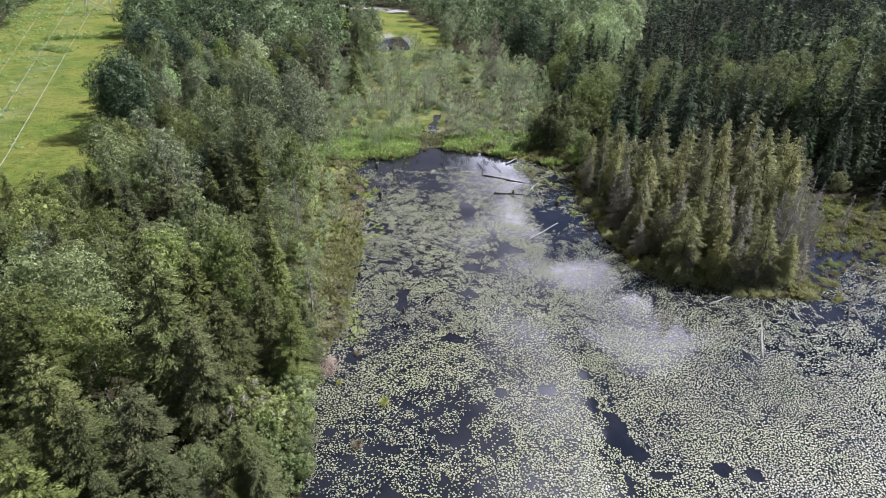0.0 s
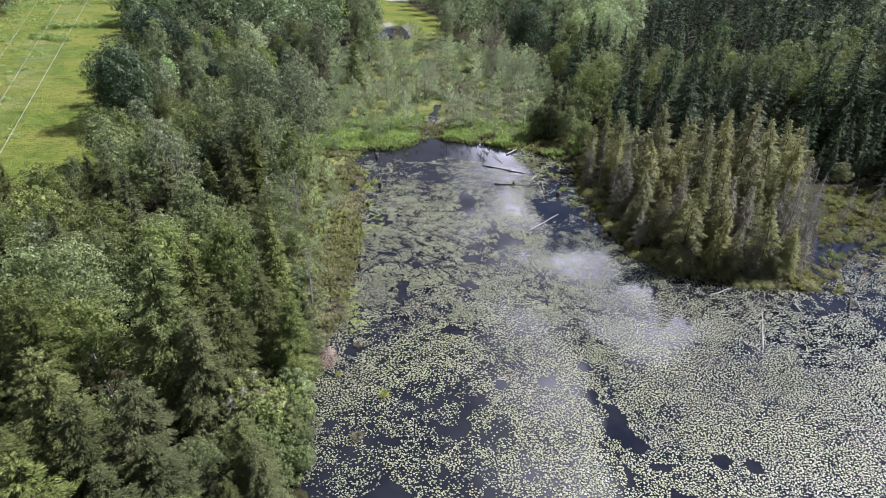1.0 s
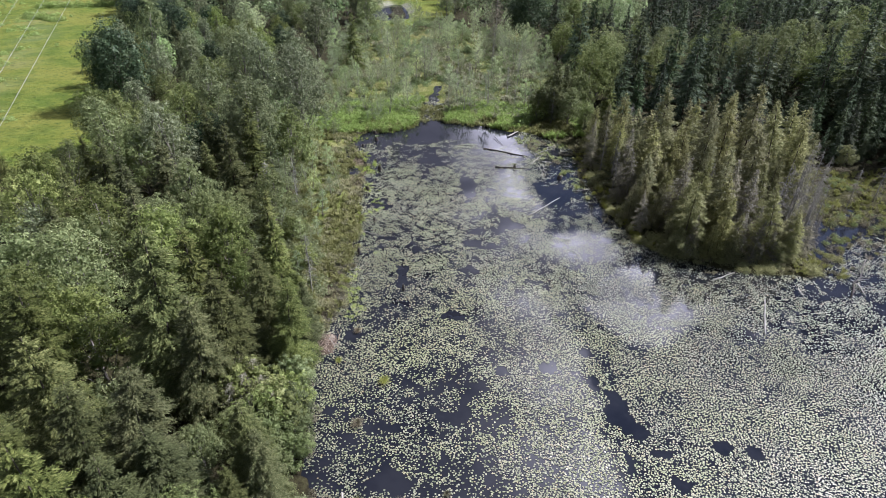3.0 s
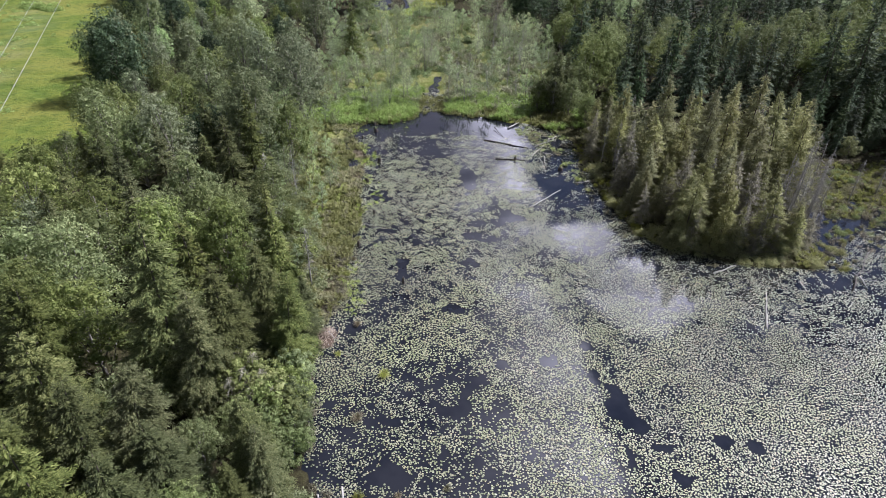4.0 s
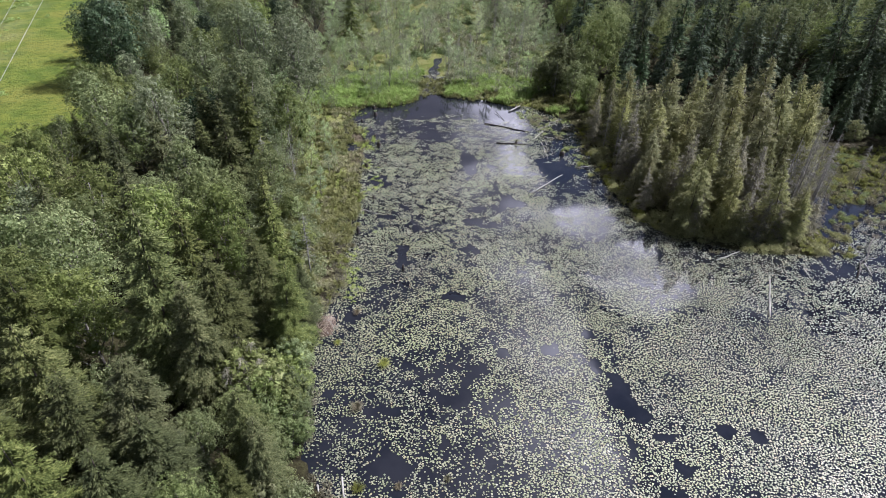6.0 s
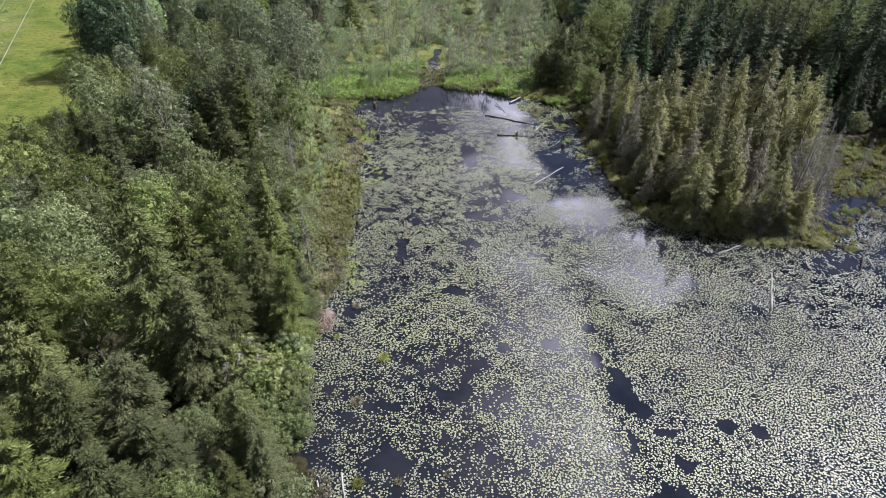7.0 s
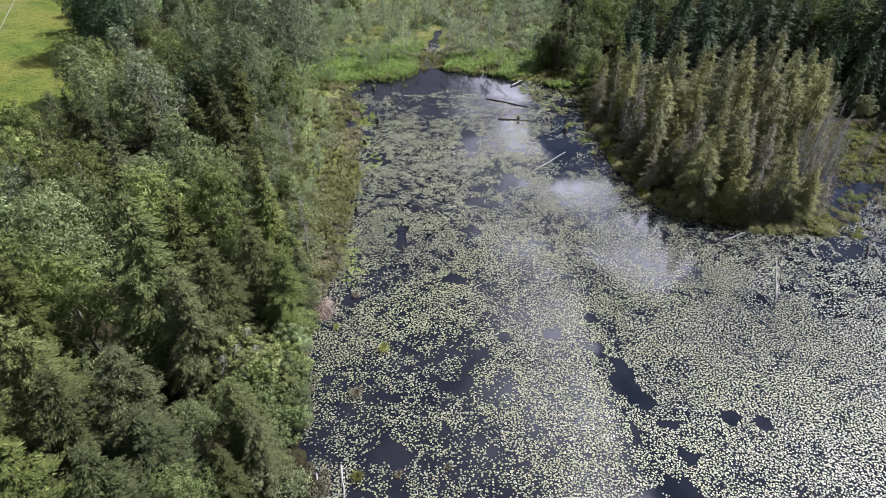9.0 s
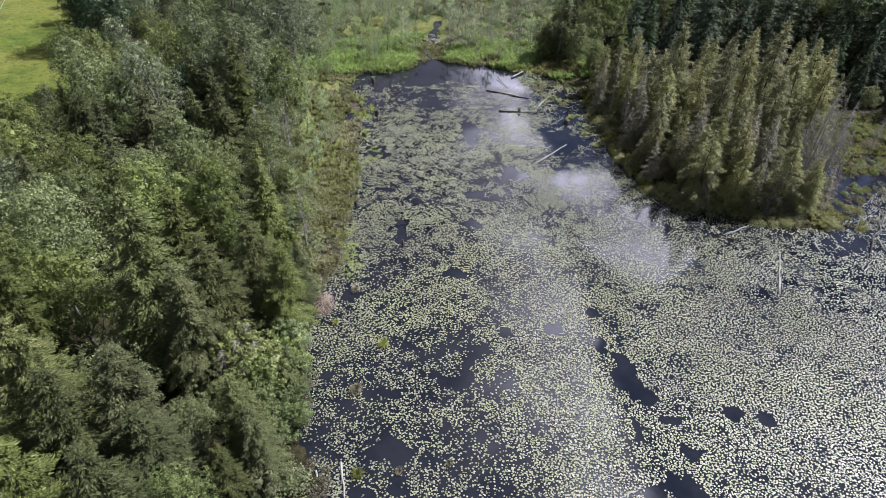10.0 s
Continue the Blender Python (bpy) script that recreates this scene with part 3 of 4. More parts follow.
def build_pads():
    pitch = .156
    x, y = (v.ravel() for v in np.meshgrid(np.arange(-15, 64, pitch), np.arange(18, 124, pitch)))
    n_try = len(x)
    x, y = x + rng.uniform(-.6, .6, n_try) * pitch, y + rng.uniform(-.6, .6, n_try) * pitch
    keep = (step(pad_density(x, y), .05, 1.0) * .97 > rng.uniform(.02, 1.0, n_try)) & (x < 30 + .55 * y)
    x, y = x[keep], y[keep]
    k = len(x)
    a = np.linspace(.2, 2 * np.pi - .3, 6)
    rim = np.array([.95, 1, .93, .93, 1, .9])
    rad = rng.uniform(.055, .096, k) * (1 + .12 * bumps(x, y, 11, 30)) * (1 + .12 * step(y, 50, 80)) * (1 - .1 * step(x, 12, 20))
    turn = rng.uniform(0, 6.283, k)
    px = rad[:, None] * rim * np.cos(a + turn[:, None])
    py = rad[:, None] * rim * np.sin(a + turn[:, None]) * rng.uniform(.86, 1, k)[:, None]
    tilt = rng.normal(size=(k, 2)) * .10
    pz = .014 + np.abs(rng.normal(size=k) * .03)[:, None] + px * tilt[:, :1] + py * tilt[:, 1:] + .14 * np.hypot(px, py) * rng.uniform(-.3, 1, (k, 1))
    pz = np.maximum(pz, .006)
    v = np.stack([x[:, None] + px, y[:, None] + py, pz], -1).reshape(-1, 3)
    fan = np.array([(0, i, i + 1) for i in range(1, 5)])
    t = (fan[None] + (np.arange(k) * 6)[:, None, None]).reshape(-1, 3)
    return tagged(new("lily_pads", make_mesh("lily_pads", v, np.zeros((0, 4), int), t, PAD)), "thousands of pale green floating lily pads on dark water", "lily pads", kind="stuff")


build_pads()

# ---------------------------------------------------------------- trees as things
PROTO = {}


def proto(kind, makers, wood, leaves):
    """Meshes of a few individuals of a kind."""
    PROTO[kind] = []
    for make in makers:
        trunk, crown = make()
        PROTO[kind].append((trunk.mesh("trunk", wood, True), crown.mesh("crown", leaves)))


TALLIES = {}
TAKEN = []


def plant(kind, x, y, size, name, label, category, group, which=None, turn=None, lean=(0, 0), crown_part="crown"):
    """One tree on the ground: an empty at its foot with trunk and crown under it. Size scales the individual."""
    options = PROTO[kind]
    i = TALLIES.get(kind, 0)
    TALLIES[kind] = i + 1
    trunk, crown = options[(i if which is None else which) % len(options)]
    z = float(ground_height(x, y))
    root = tagged(new(name), label, category, group)
    root.empty_display_size = .3
    root.matrix_world = pose(x, y, max(z, -.3) - .08, lean[0], lean[1], rng.uniform(0, 360) if turn is None else turn) @ Matrix.Diagonal((size * rng.uniform(.92, 1.08), size * rng.uniform(.92, 1.08), size, 1))
    for part_name, me in (("trunk", trunk), (crown_part, crown)):
        ob = new(part_name, me)
        ob.parent = root
        if part_name == "twig_crown":
            tagged(ob, kind="stuff")
    TAKEN.append((x, y))
    return root


proto("near_fir", [lambda i=i: conifer_shape(100 + i, 16, 4.3 + .5 * (i % 2), .5, 5, .165, .13, .08, lean=.4, slim=.25, taper=.72, lift=.25, droop=.45) for i in range(4)], BARK, FIR)
proto("fir", [lambda i=i: conifer_shape(120 + i, 14, 3.2 + .4 * (i % 3), .55, 5, .30, .21, .1, lean=.4, slim=.24, lift=.2, droop=.45) for i in range(4)], BARK, FIR)
proto("hemlock", [lambda i=i: conifer_shape(140 + i, 17, 3.3 + .4 * (i % 3), .62, 5, .36, .28, .04, lean=.3, slim=.24, taper=.95, lift=.1, droop=.5) for i in range(4)], BARK, DARK_FIR)
proto("bog_conifer", [lambda i=i: conifer_shape(160 + i, 12, 3.2 + .5 * (i % 3), .5, 6, .21, .18, .04, .95, lean=.5, slim=.21, taper=.9, lift=.25, droop=.45) for i in range(5)], BARK, THIN_FIR)
proto("grey_conifer", [lambda i=i: conifer_shape(180 + i, 12, 2.6 + .4 * (i % 3), .5, 6, .25, .22, .05, .8, lean=.5, slim=.15, taper=1.0, lift=.2, droop=.6) for i in range(3)], DEAD, GREY_FIR)
proto("aspen", [lambda i=i: broadleaf_shape(290 + i, 13, 3.6 + .5 * (i % 2), 3800, .26, 13, .22) for i in range(3)], PALE_BARK, PALE)
proto("near_alder", [lambda i=i: broadleaf_shape(200 + i, 12, 3.9, 10500, .155, 13, .3) for i in range(3)], PALE_BARK, ALDER)
proto("alder", [lambda i=i: broadleaf_shape(220 + i, 10, 3.2 + .5 * (i % 3), 6400, .175, 13, .26) for i in range(4)], PALE_BARK, ALDER)
proto("cottonwood", [lambda i=i: broadleaf_shape(240 + i, 13, 3.3 + .5 * (i % 3), 6800, .185, 15, .26) for i in range(4)], PALE_BARK, SILVER)
proto("maple", [lambda i=i: broadleaf_shape(260 + i, 13, 5.6, 14000, .24, 17, .22) for i in range(2)], BARK, MAPLE)
proto("sapling", [lambda i=i: sapling_shape(280 + i, 6, 1.25, 1150, .125) for i in range(6)], PALE_BARK, PALE)
proto("willow_bush", [lambda i=i: broadleaf_shape(270 + i, 5, 2.5, 3600, .17, 9, .12) for i in range(3)], PALE_BARK, SHRUB)
proto("dead", [lambda i=i: bare_tree_shape(300 + i, 11, 1.9 - .3 * (i % 2), 95, .02, .12 + .1 * (i % 3)) for i in range(4)], DEAD, DEAD)

WORDS = {
    "near_fir": ("conifer_tree", "tall olive-green fir with drooping needle sprays in dense wood", "conifer tree", "firs beside the pond"),
    "fir": ("conifer_tree", "olive-green fir with layered branches among mixed wood", "conifer tree", "firs beside the pond"),
    "hemlock": ("conifer_tree", "dark green pointed conifer standing in shaded forest", "conifer tree", "dark forest conifers"),
    "bog_conifer": ("conifer_tree", "slim olive-brown conifer with sparse lower branches at the bog", "conifer tree", "thin conifers on the bog"),
    "grey_conifer": ("conifer_tree", "thin grey-brown half-dead conifer with lichened twigs at the bog", "conifer tree", "thin conifers on the bog"),
    "aspen": ("broadleaf_tree", "pale bright green leafy tree in a far sunlit grove", "broadleaf tree", "pale trees of the far grove"),
    "near_alder": ("broadleaf_tree", "fresh green alder with an uneven leafy crown", "broadleaf tree", "broadleaf trees beside the pond"),
    "alder": ("broadleaf_tree", "mid-green alder with an uneven leafy crown", "broadleaf tree", "broadleaf trees beside the pond"),
    "cottonwood": ("broadleaf_tree", "tall grey-green cottonwood with silvery leaves", "broadleaf tree", "broadleaf trees beside the pond"),
    "maple": ("broadleaf_tree", "broad round dark green maple in mixed wood", "broadleaf tree", "broadleaf trees beside the pond"),
    "sapling": ("sapling", "slender pale green young tree with open foliage in marsh", "young tree", "saplings in the marsh"),
    "willow_bush": ("willow_bush", "yellow-green leafy willow bush on the pond bank", "bush", "willow bushes on the bank"),
    "dead": ("dead_tree", "bare grey dead conifer with thin twiggy branches", "dead tree", "dead trees on the bog"),
}
HEIGHT = {"near_fir": 16, "fir": 14, "hemlock": 17, "bog_conifer": 12, "grey_conifer": 12, "aspen": 13, "near_alder": 12, "alder": 10, "cottonwood": 13, "maple": 13, "sapling": 6, "dead": 11, "willow_bush": 5}


def tree(kind, x, y, top, **more):
    name, label, category, group = WORDS[kind]
    return plant(kind, x, y, top / HEIGHT[kind], name, label, category, group, crown_part="twig_crown" if kind in ("dead", "thicket") else "crown", **more)


# the crowns that stand out, by foot and height
NEAR_FIRS = [(-21.2, 35.8, 17), (-18.9, 25.4, 13), (-20.9, 22.9, 14), (-24.6, 26.3, 15), (-29.2, 32.1, 14), (-14.7, 41.2, 12), (-12.6, 39.4, 11), (-12.4, 27.3, 9.5),
             (-11.6, 25.9, 8), (-16.7, 36.8, 13), (-18.2, 33.8, 13), (-20.6, 18.8, 14), (-17.6, 19.6, 13), (-16.6, 23.6, 10.5), (-12.7, 23.4, 7), (-12.4, 43.2, 8), (-24.4, 21.4, 15)]
MID_FIRS = [(-24.9, 72.5, 15), (-26.3, 68.3, 13), (-40.6, 64.3, 12), (-41.6, 58.2, 10.5), (-37.2, 62.0, 11), (-37.6, 49.5, 12), (-22.2, 44.6, 12), (-31.0, 53.0, 12), (-18.4, 55.0, 11), (-20.7, 139.4, 14), (-16.4, 51.0, 10)]
NEAR_ALDERS = [(-28.3, 36.6, 11), (-32.6, 37.0, 12), (-31.7, 42.6, 12.5), (-35.8, 42.5, 12), (-16.2, 27.2, 6), (-15.2, 30.4, 4.5), (-22.1, 29.5, 8.5), (-20.4, 39.8, 8), (-14.8, 21.8, 7)]
MID_ALDERS = [(-30.1, 63.7, 10), (-27.5, 50.0, 11), (-33.6, 47.0, 11), (-21.8, 51.2, 11), (-25.2, 56.0, 10), (-48.3, 64.2, 10), (-45.6, 57.5, 10), (-40.1, 80.0, 11), (-47.5, 83.1, 11), (-54.2, 88.3, 10), (-40.8, 89.6, 11), (-40.4, 73.0, 10),
              (-22.0, 81.6, 11), (-20.8, 65.8, 8), (-36.4, 55.0, 10)]
SILVERS = [(-26.3, 78.3, 16.5), (-38.6, 114.5, 15), (-24.3, 100.5, 15.5), (-30.7, 147.3, 15), (-21.5, 173.3, 15), (-45.6, 77.2, 12), (-36.6, 74.9, 13), (-51.2, 120.6, 12),
           (-55.6, 115.9, 11), (-65.4, 135.0, 15), (-29.0, 86.0, 14), (-32.0, 106.0, 15), (-37.4, 93.0, 14)]
for x, y, top in NEAR_FIRS:
    tree("near_fir", x, y, top)
for x, y, top in MID_FIRS:
    tree("fir", x, y, top)
for x, y, top in [(-15.2, 35.4, 5.2), (-13.2, 33.4, 4.6), (-12.2, 30.6, 4.0), (-12.6, 37.2, 4.2), (-16.8, 39.6, 5.4), (-11.4, 28.6, 3.4), (-13.6, 46.0, 3.0), (-15.0, 57.0, 3.4), (-18.0, 63.0, 3.6), (-13.0, 40.2, 3.2),
                  (-11.0, 24.0, 3.0), (-10.4, 20.4, 3.0), (68.1, 90.4, 3.6), (-12.0, 32.0, 4.2), (-11.2, 33.8, 3.6), (-11.6, 35.6, 3.8), (-10.6, 31.2, 3.2), (-13.4, 32.4, 4.6), (-10.4, 29.4, 3.0)]:
    tree("willow_bush", x, y, top)
for x, y, top in NEAR_ALDERS:
    tree("near_alder", x, y, top)
for x, y, top in MID_ALDERS:
    tree("alder", x, y, top)
for x, y, top in SILVERS:
    tree("cottonwood", x, y, top)
tree("maple", -60.6, 110.1, 14.5)
for x, y, top in [(-74.1, 155.6, 14), (-66.5, 147.4, 12), (-65.6, 187.4, 14), (-83.0, 166.9, 12)]:
    tree("maple", x, y, top)
for x, y, top in [(-60.2, 128.2, 9), (-54.8, 131.4, 10), (-50.7, 159.1, 12), (-51.4, 118.7, 8), (-25.6, 211.0, 14), (0.9, 205.1, 12), (3.8, 214.0, 13)]:
    tree("aspen", x, y, top)
tree("cottonwood", -28.1, 117.3, 14)
tree("maple", 25.0, 176, 15)
tree("fir", 22.0, 110.0, 12)
tree("fir", 24.4, 112.4, 11)
tree("fir", 30.0, 101.5, 11)
for x, y, top in [(24.5, 107.5, 7.5), (19.0, 110.5, 6.5), (27.0, 104.0, 6), (29.5, 117, 12.5), (32.5, 121, 13), (21.5, 111, 9.5), (27.0, 113.5, 9), (34.5, 127, 12), (34, 160, 13.5), (39, 164, 13), (30, 150, 10), (70, 127, 14), (75.5, 131, 15), (81, 135, 15), (79, 122, 13.5),
                  (88, 130, 14.5), (98, 145, 16), (92, 139, 15), (66, 131, 12), (37, 140, 11), (104, 138, 15)]:
    tree("alder", x, y, top)
for x, y, top in [(46, 172, 15), (51, 178, 16), (56, 190, 17), (48, 192, 15), (62, 204, 17), (54, 206, 16), (66, 218, 17), (58, 224, 16), (40, 184, 13), (72, 234, 17), (64, 240, 16), (43, 206, 14)]:
    tree("aspen", x, y, top)
for x, y, top in [(-24.5, 196, 14), (-28, 200, 15), (-27, 192, 12)]:
    tree("cottonwood", x, y, top)

ISLAND = [(27.2, 90.9, 10), (30.4, 84.0, 11), (34.3, 85.6, 14.5), (35.2, 78.9, 11), (36.7, 75.6, 13), (40.5, 77.8, 15), (46.3, 75.2, 15.5), (49.2, 74.3, 13.5), (46.7, 83.3, 15.5),
          (34.4, 69.1, 10), (41.9, 67.8, 10), (29.5, 73.5, 8.5), (42.6, 72.4, 13), (38.2, 70.4, 11), (51.0, 78.5, 14), (39.5, 82.5, 14), (31.6, 79.0, 10.5), (28.6, 87.5, 9)]
for x, y, top in ISLAND:
    tree("bog_conifer", x, y, top)
for x, y, top in [(44.0, 66.5, 11), (47.0, 67.8, 10.5), (50.5, 69.5, 10), (48.8, 66.8, 8.5), (52.5, 72.0, 10), (53.5, 77.0, 10), (60.0, 75.5, 7), (26.3, 86.5, 7.5), (65.5, 78.0, 8), (46.0, 65.0, 8.5),
                  (32.0, 94.0, 9), (28.5, 94.5, 8), (49.6, 68.0, 9), (51.6, 70.6, 9), (45.2, 67.6, 10), (47.8, 69.6, 11), (49.2, 71.4, 11), (43.0, 65.2, 8), (50.2, 67.2, 8.5), (46.6, 66.2, 9.5), (52.6, 74.0, 10), (27.6, 84.4, 8), (26.8, 80.2, 6.5)]:
    tree("dead", x, y, top)


# the rest of the wood, thinning towards the water
def shore(x, y):
    return pond_distance(x, y)


def left_edge(y):
    return np.interp(y, [10, 20, 30, 40, 52, 65, 80, 90, 105, 115, 150, 190], [-9.5, -9.5, -11, -13.5, -15.8, -20, -26, -29.5, -33, -31, -30, -32])


def free_spots(count, box, gap, allowed, batch=9000, rounds=4):
    """Scattered spots at least gap metres from each other and from all trees so far."""
    cells, out = {}, []
    for x, y in TAKEN:
        cells.setdefault((int(x // gap), int(y // gap)), []).append((x, y))
    for _ in range(rounds):
        xs, ys = rng.uniform(box[0], box[1], batch), rng.uniform(box[2], box[3], batch)
        ok = allowed(xs, ys)
        for x, y in zip(xs[ok].tolist(), ys[ok].tolist()):
            if len(out) >= count:
                return out
            cx, cy = int(x // gap), int(y // gap)
            if any((x - a) ** 2 + (y - b) ** 2 < gap * gap for i in (-1, 0, 1) for j in (-1, 0, 1) for a, b in cells.get((cx + i, cy + j), ())):
                continue
            cells.setdefault((cx, cy), []).append((x, y))
            out.append((x, y))
    return out


def scatter(count, box, gap, allowed, choose):
    for x, y in free_spots(count, box, gap, allowed):
        kind, top = choose(x, y)
        tree(kind, x, y, top)


def in_left_wood(x, y):
    return (x < left_edge(y)) & (np.hypot(x + 14.5, y - 35.6) > 4.2) & ((corridor(x, y) > 20 + 3 * bumps(x, y, 8, 40)) | (y + .25 * x < 60))


def choose_left(x, y):
    low = .68 if corridor(x, y) < 22 else 1.0
    if y < 45 and x > -40:
        return ("near_fir", rng.uniform(6, 10.5)) if rng.random() < .7 else ("near_alder", rng.uniform(6, 10))
    if y > 47 and x > left_edge(y) - 7:
        return ("alder", rng.uniform(5.5, 9)) if rng.random() < .62 else ("sapling", rng.uniform(6, 9))
    if y < 80:
        return ("fir", low * rng.uniform(8, 13)) if rng.random() < .52 else (("alder", low * rng.uniform(7, 11)) if rng.random() < .72 else ("cottonwood", low * rng.uniform(9, 13)))
    front = .8 if y < 112 else 1.0
    pick = rng.random()
    for share, kind, least, most in ((.12, "fir", 9, 13), (.50, "alder", 6.5, 10.5), (.64, "aspen", 6, 10), (.76, "maple", 6.5, 10), (1.0, "cottonwood", 8.5, 12.5)):
        if pick < share:
            return kind, front * rng.uniform(least, most)


scatter(32, (-45, -9, 8, 48), 4.2, in_left_wood, choose_left)
scatter(72, (-62, -12, 45, 110), 5.2, in_left_wood, choose_left)
scatter(46, (-95, -45, 38, 84), 5.0, lambda x, y: in_left_wood(x, y), choose_left)
scatter(62, (-85, -20, 108, 175), 6.2, in_left_wood, choose_left)
ISLAND_EDGE = np.array([(27.2, 84), (28.2, 74), (28.8, 67), (30.5, 63), (36, 61), (43, 61.2), (48.5, 64.2), (53.5, 70), (55, 77), (60, 92), (58, 104), (32, 104), (27, 96)])
scatter(74, (23, 60, 60, 96), 2.3, lambda x, y: (inside_distance(x, y, ISLAND_EDGE) < 0) & (y < 93),
        lambda x, y: ("bog_conifer", rng.uniform(5, 10) + .06 * (y - 60)) if rng.random() < .72 else (("grey_conifer", rng.uniform(6, 11)) if rng.random() < .7 else ("dead", rng.uniform(6, 10))))
# forest-edge hemlocks; the tall unseen ones far right are added to shade it
for x, y, top in [(70, 106, 17), (76, 107, 20), (82, 106, 21), (88, 108, 22), (94, 106, 23), (73, 112, 18), (80, 113, 22), (87, 114, 22), (98, 107, 24), (103, 102, 25), (104, 94, 26), (108, 110, 27), (112, 100, 27), (99, 92, 24), (96, 99, 23), (116, 92, 26), (110, 84, 25), (103, 84, 24), (92, 118, 24), (63, 97, 6), (66, 94.5, 5), (70, 97.5, 8), (74, 94, 6), (77.5, 98, 9), (81, 93, 7), (84, 99, 10), (67.5, 101.5, 9), (73, 102, 11), (79, 102.5, 12), (86, 94.5, 9), (62, 101, 9), (58.5, 97, 7), (89.5, 101, 13), (71, 91.5, 4.5), (78, 90, 5), (84, 88.5, 6), (92, 94, 14), (60.5, 92, 5), (80, 91, 19), (84, 96, 21), (86, 90, 21), (92, 96, 23), (88, 88, 20), (76, 90, 15), (82, 88, 17), (90, 100, 23), (94, 90, 23), (66, 91, 7), (63, 94.5, 7), (69.5, 94, 10), (73.5, 97, 12), (64.5, 99, 10)]:
    tree("hemlock", x, y, top)
scatter(105, (25, 120, 84, 160), 5.7, lambda x, y: (inside_distance(x, y, ISLAND_EDGE) > .5) & (shore(x, y) > 5) & ((y > 94 + 2 * bumps(x, y, 9, 42)) | (x > 92)) & ((x < 58) | (y > 104)) & (x > 29),
        lambda x, y: ("hemlock", rng.uniform(8, 20)) if bumps(x, y, 22, 43) + .5 * bumps(x, y, 6, 44) < .9 else ("alder", rng.uniform(8, 12)))
scatter(160, (-28, 27, 109, 192), 1.9, lambda x, y: (line_distance(x, y, CREEK) > 2.2) & (x > left_edge(y) - 3) & (inside_distance(x, y, FAR_POND) > 9),
        lambda x, y: ("sapling", rng.uniform(4, 9)))
scatter(70, (-35, -11, 46, 114), 1.6, lambda x, y: (x > left_edge(y) - 1) & (shore(x, y) > 3.6), lambda x, y: ("sapling", rng.uniform(2.5, 4.5) + .35 * max(0, shore(x, y) - 4)))
tree("grey_conifer", 14.6, 166, 17)
for x, y, top in [(25.6, 92.5, 7), (25.2, 89, 6), (26.4, 95.5, 8), (29.6, 63.4, 5), (31.8, 61.8, 6), (34.0, 61.0, 5), (36.6, 60.6, 7), (39.2, 60.6, 6), (41.4, 60.8, 5), (44.2, 61.2, 6.5), (46.6, 62.4, 6), (27.4, 67.6, 6), (26.8, 71.0, 5.5), (26.4, 76.5, 6), (48.8, 64.4, 5)]:
    tree("grey_conifer" if rng.random() < .85 else "bog_conifer", x, y, top)


# ---------------------------------------------------------------- woods too far to count


def joined(name, shapes, spots, mat, label, category, low, high):
    """Many plants in one mesh, each scaled at random between low and high."""
    vs, qs, ts, base = [], [], [], 0
    xs, ys = np.array([p[0] for p in spots]), np.array([p[1] for p in spots])
    zs = np.maximum(ground_height(xs, ys), -.2) - .05
    for i, (x, y, z) in enumerate(zip(xs, ys, zs)):
        v, q, t = shapes[i % len(shapes)]
        a, sz = rng.uniform(0, 6.283), rng.uniform(low, high)
        sw = sz * rng.uniform(.85, 1.35)
        ca, sa = math.cos(a) * sw, math.sin(a) * sw
        vs.append(np.stack([x + v[:, 0] * ca - v[:, 1] * sa, y + v[:, 0] * sa + v[:, 1] * ca, z + v[:, 2] * sz], 1))
        qs.append(q + base), ts.append(t + base)
        base += len(v)
    me = make_mesh(name, np.concatenate(vs), np.concatenate(qs), np.concatenate(ts), mat)
    return tagged(new(name, me), label, category, kind="stuff")


def far_ground(x, y):
    return ((np.abs(corridor(x, y)) > 23 + 3 * bumps(x, y, 9, 50)) & (inside_distance(x, y, CLEARING) > 1.5) & (line_distance(x, y, ROAD) > 5) & (np.hypot(x + 48, y - 204) > 6)
            & (np.abs(x) < .72 * y + 34) & ((y > 172) | (x > 80) | (corridor(x, y) < 0)) & ~((y < 192) & (x > -30) & (x < 24)))


def mostly_conifer(x, y):
    return (x > .31 * y + 8 * bumps(x, y, 20, 51)) & (bumps(x, y, 25, 52) + .9 * bumps(x, y, 9, 53) < .8)


FAR_FIRS = [conifer_shape(400 + i, 18, 3.4 + .4 * (i % 3), 1.1, 5, .85, .75, .05, slim=.25, taper=.95, lift=.1, droop=.5)[1].arrays() for i in range(5)]
FAR_LEAFY = [broadleaf_shape(420 + i, 12, 4.2, 950, .40, 9, .2)[1].arrays() for i in range(5)]
joined("far_conifers", FAR_FIRS, free_spots(390, (25, 290, 80, 372), 7.0, lambda x, y: far_ground(x, y) & mostly_conifer(x, y)), FAR_NEEDLE,
       "dark green conifer forest covering the far slope", "forest", .5, 1.15)
FAR_DARK = foliage("far_dark_leaves", rgb(.028, .056, .022), rgb(.105, .160, .066), rgb(.26, .33, .16), vary=.65)
FAR_PALE = foliage("far_pale_leaves", rgb(.105, .160, .060), rgb(.300, .385, .175), rgb(.48, .55, .30), vary=.65)
leafy_spots = free_spots(470, (-280, 250, 90, 372), 8.0, lambda x, y: far_ground(x, y) & ~mostly_conifer(x, y))
tone = [int(rng.choice([0, 1, 1, 2])) if x < .1 * y else int(rng.choice([0, 1, 2, 2])) for x, y in leafy_spots]
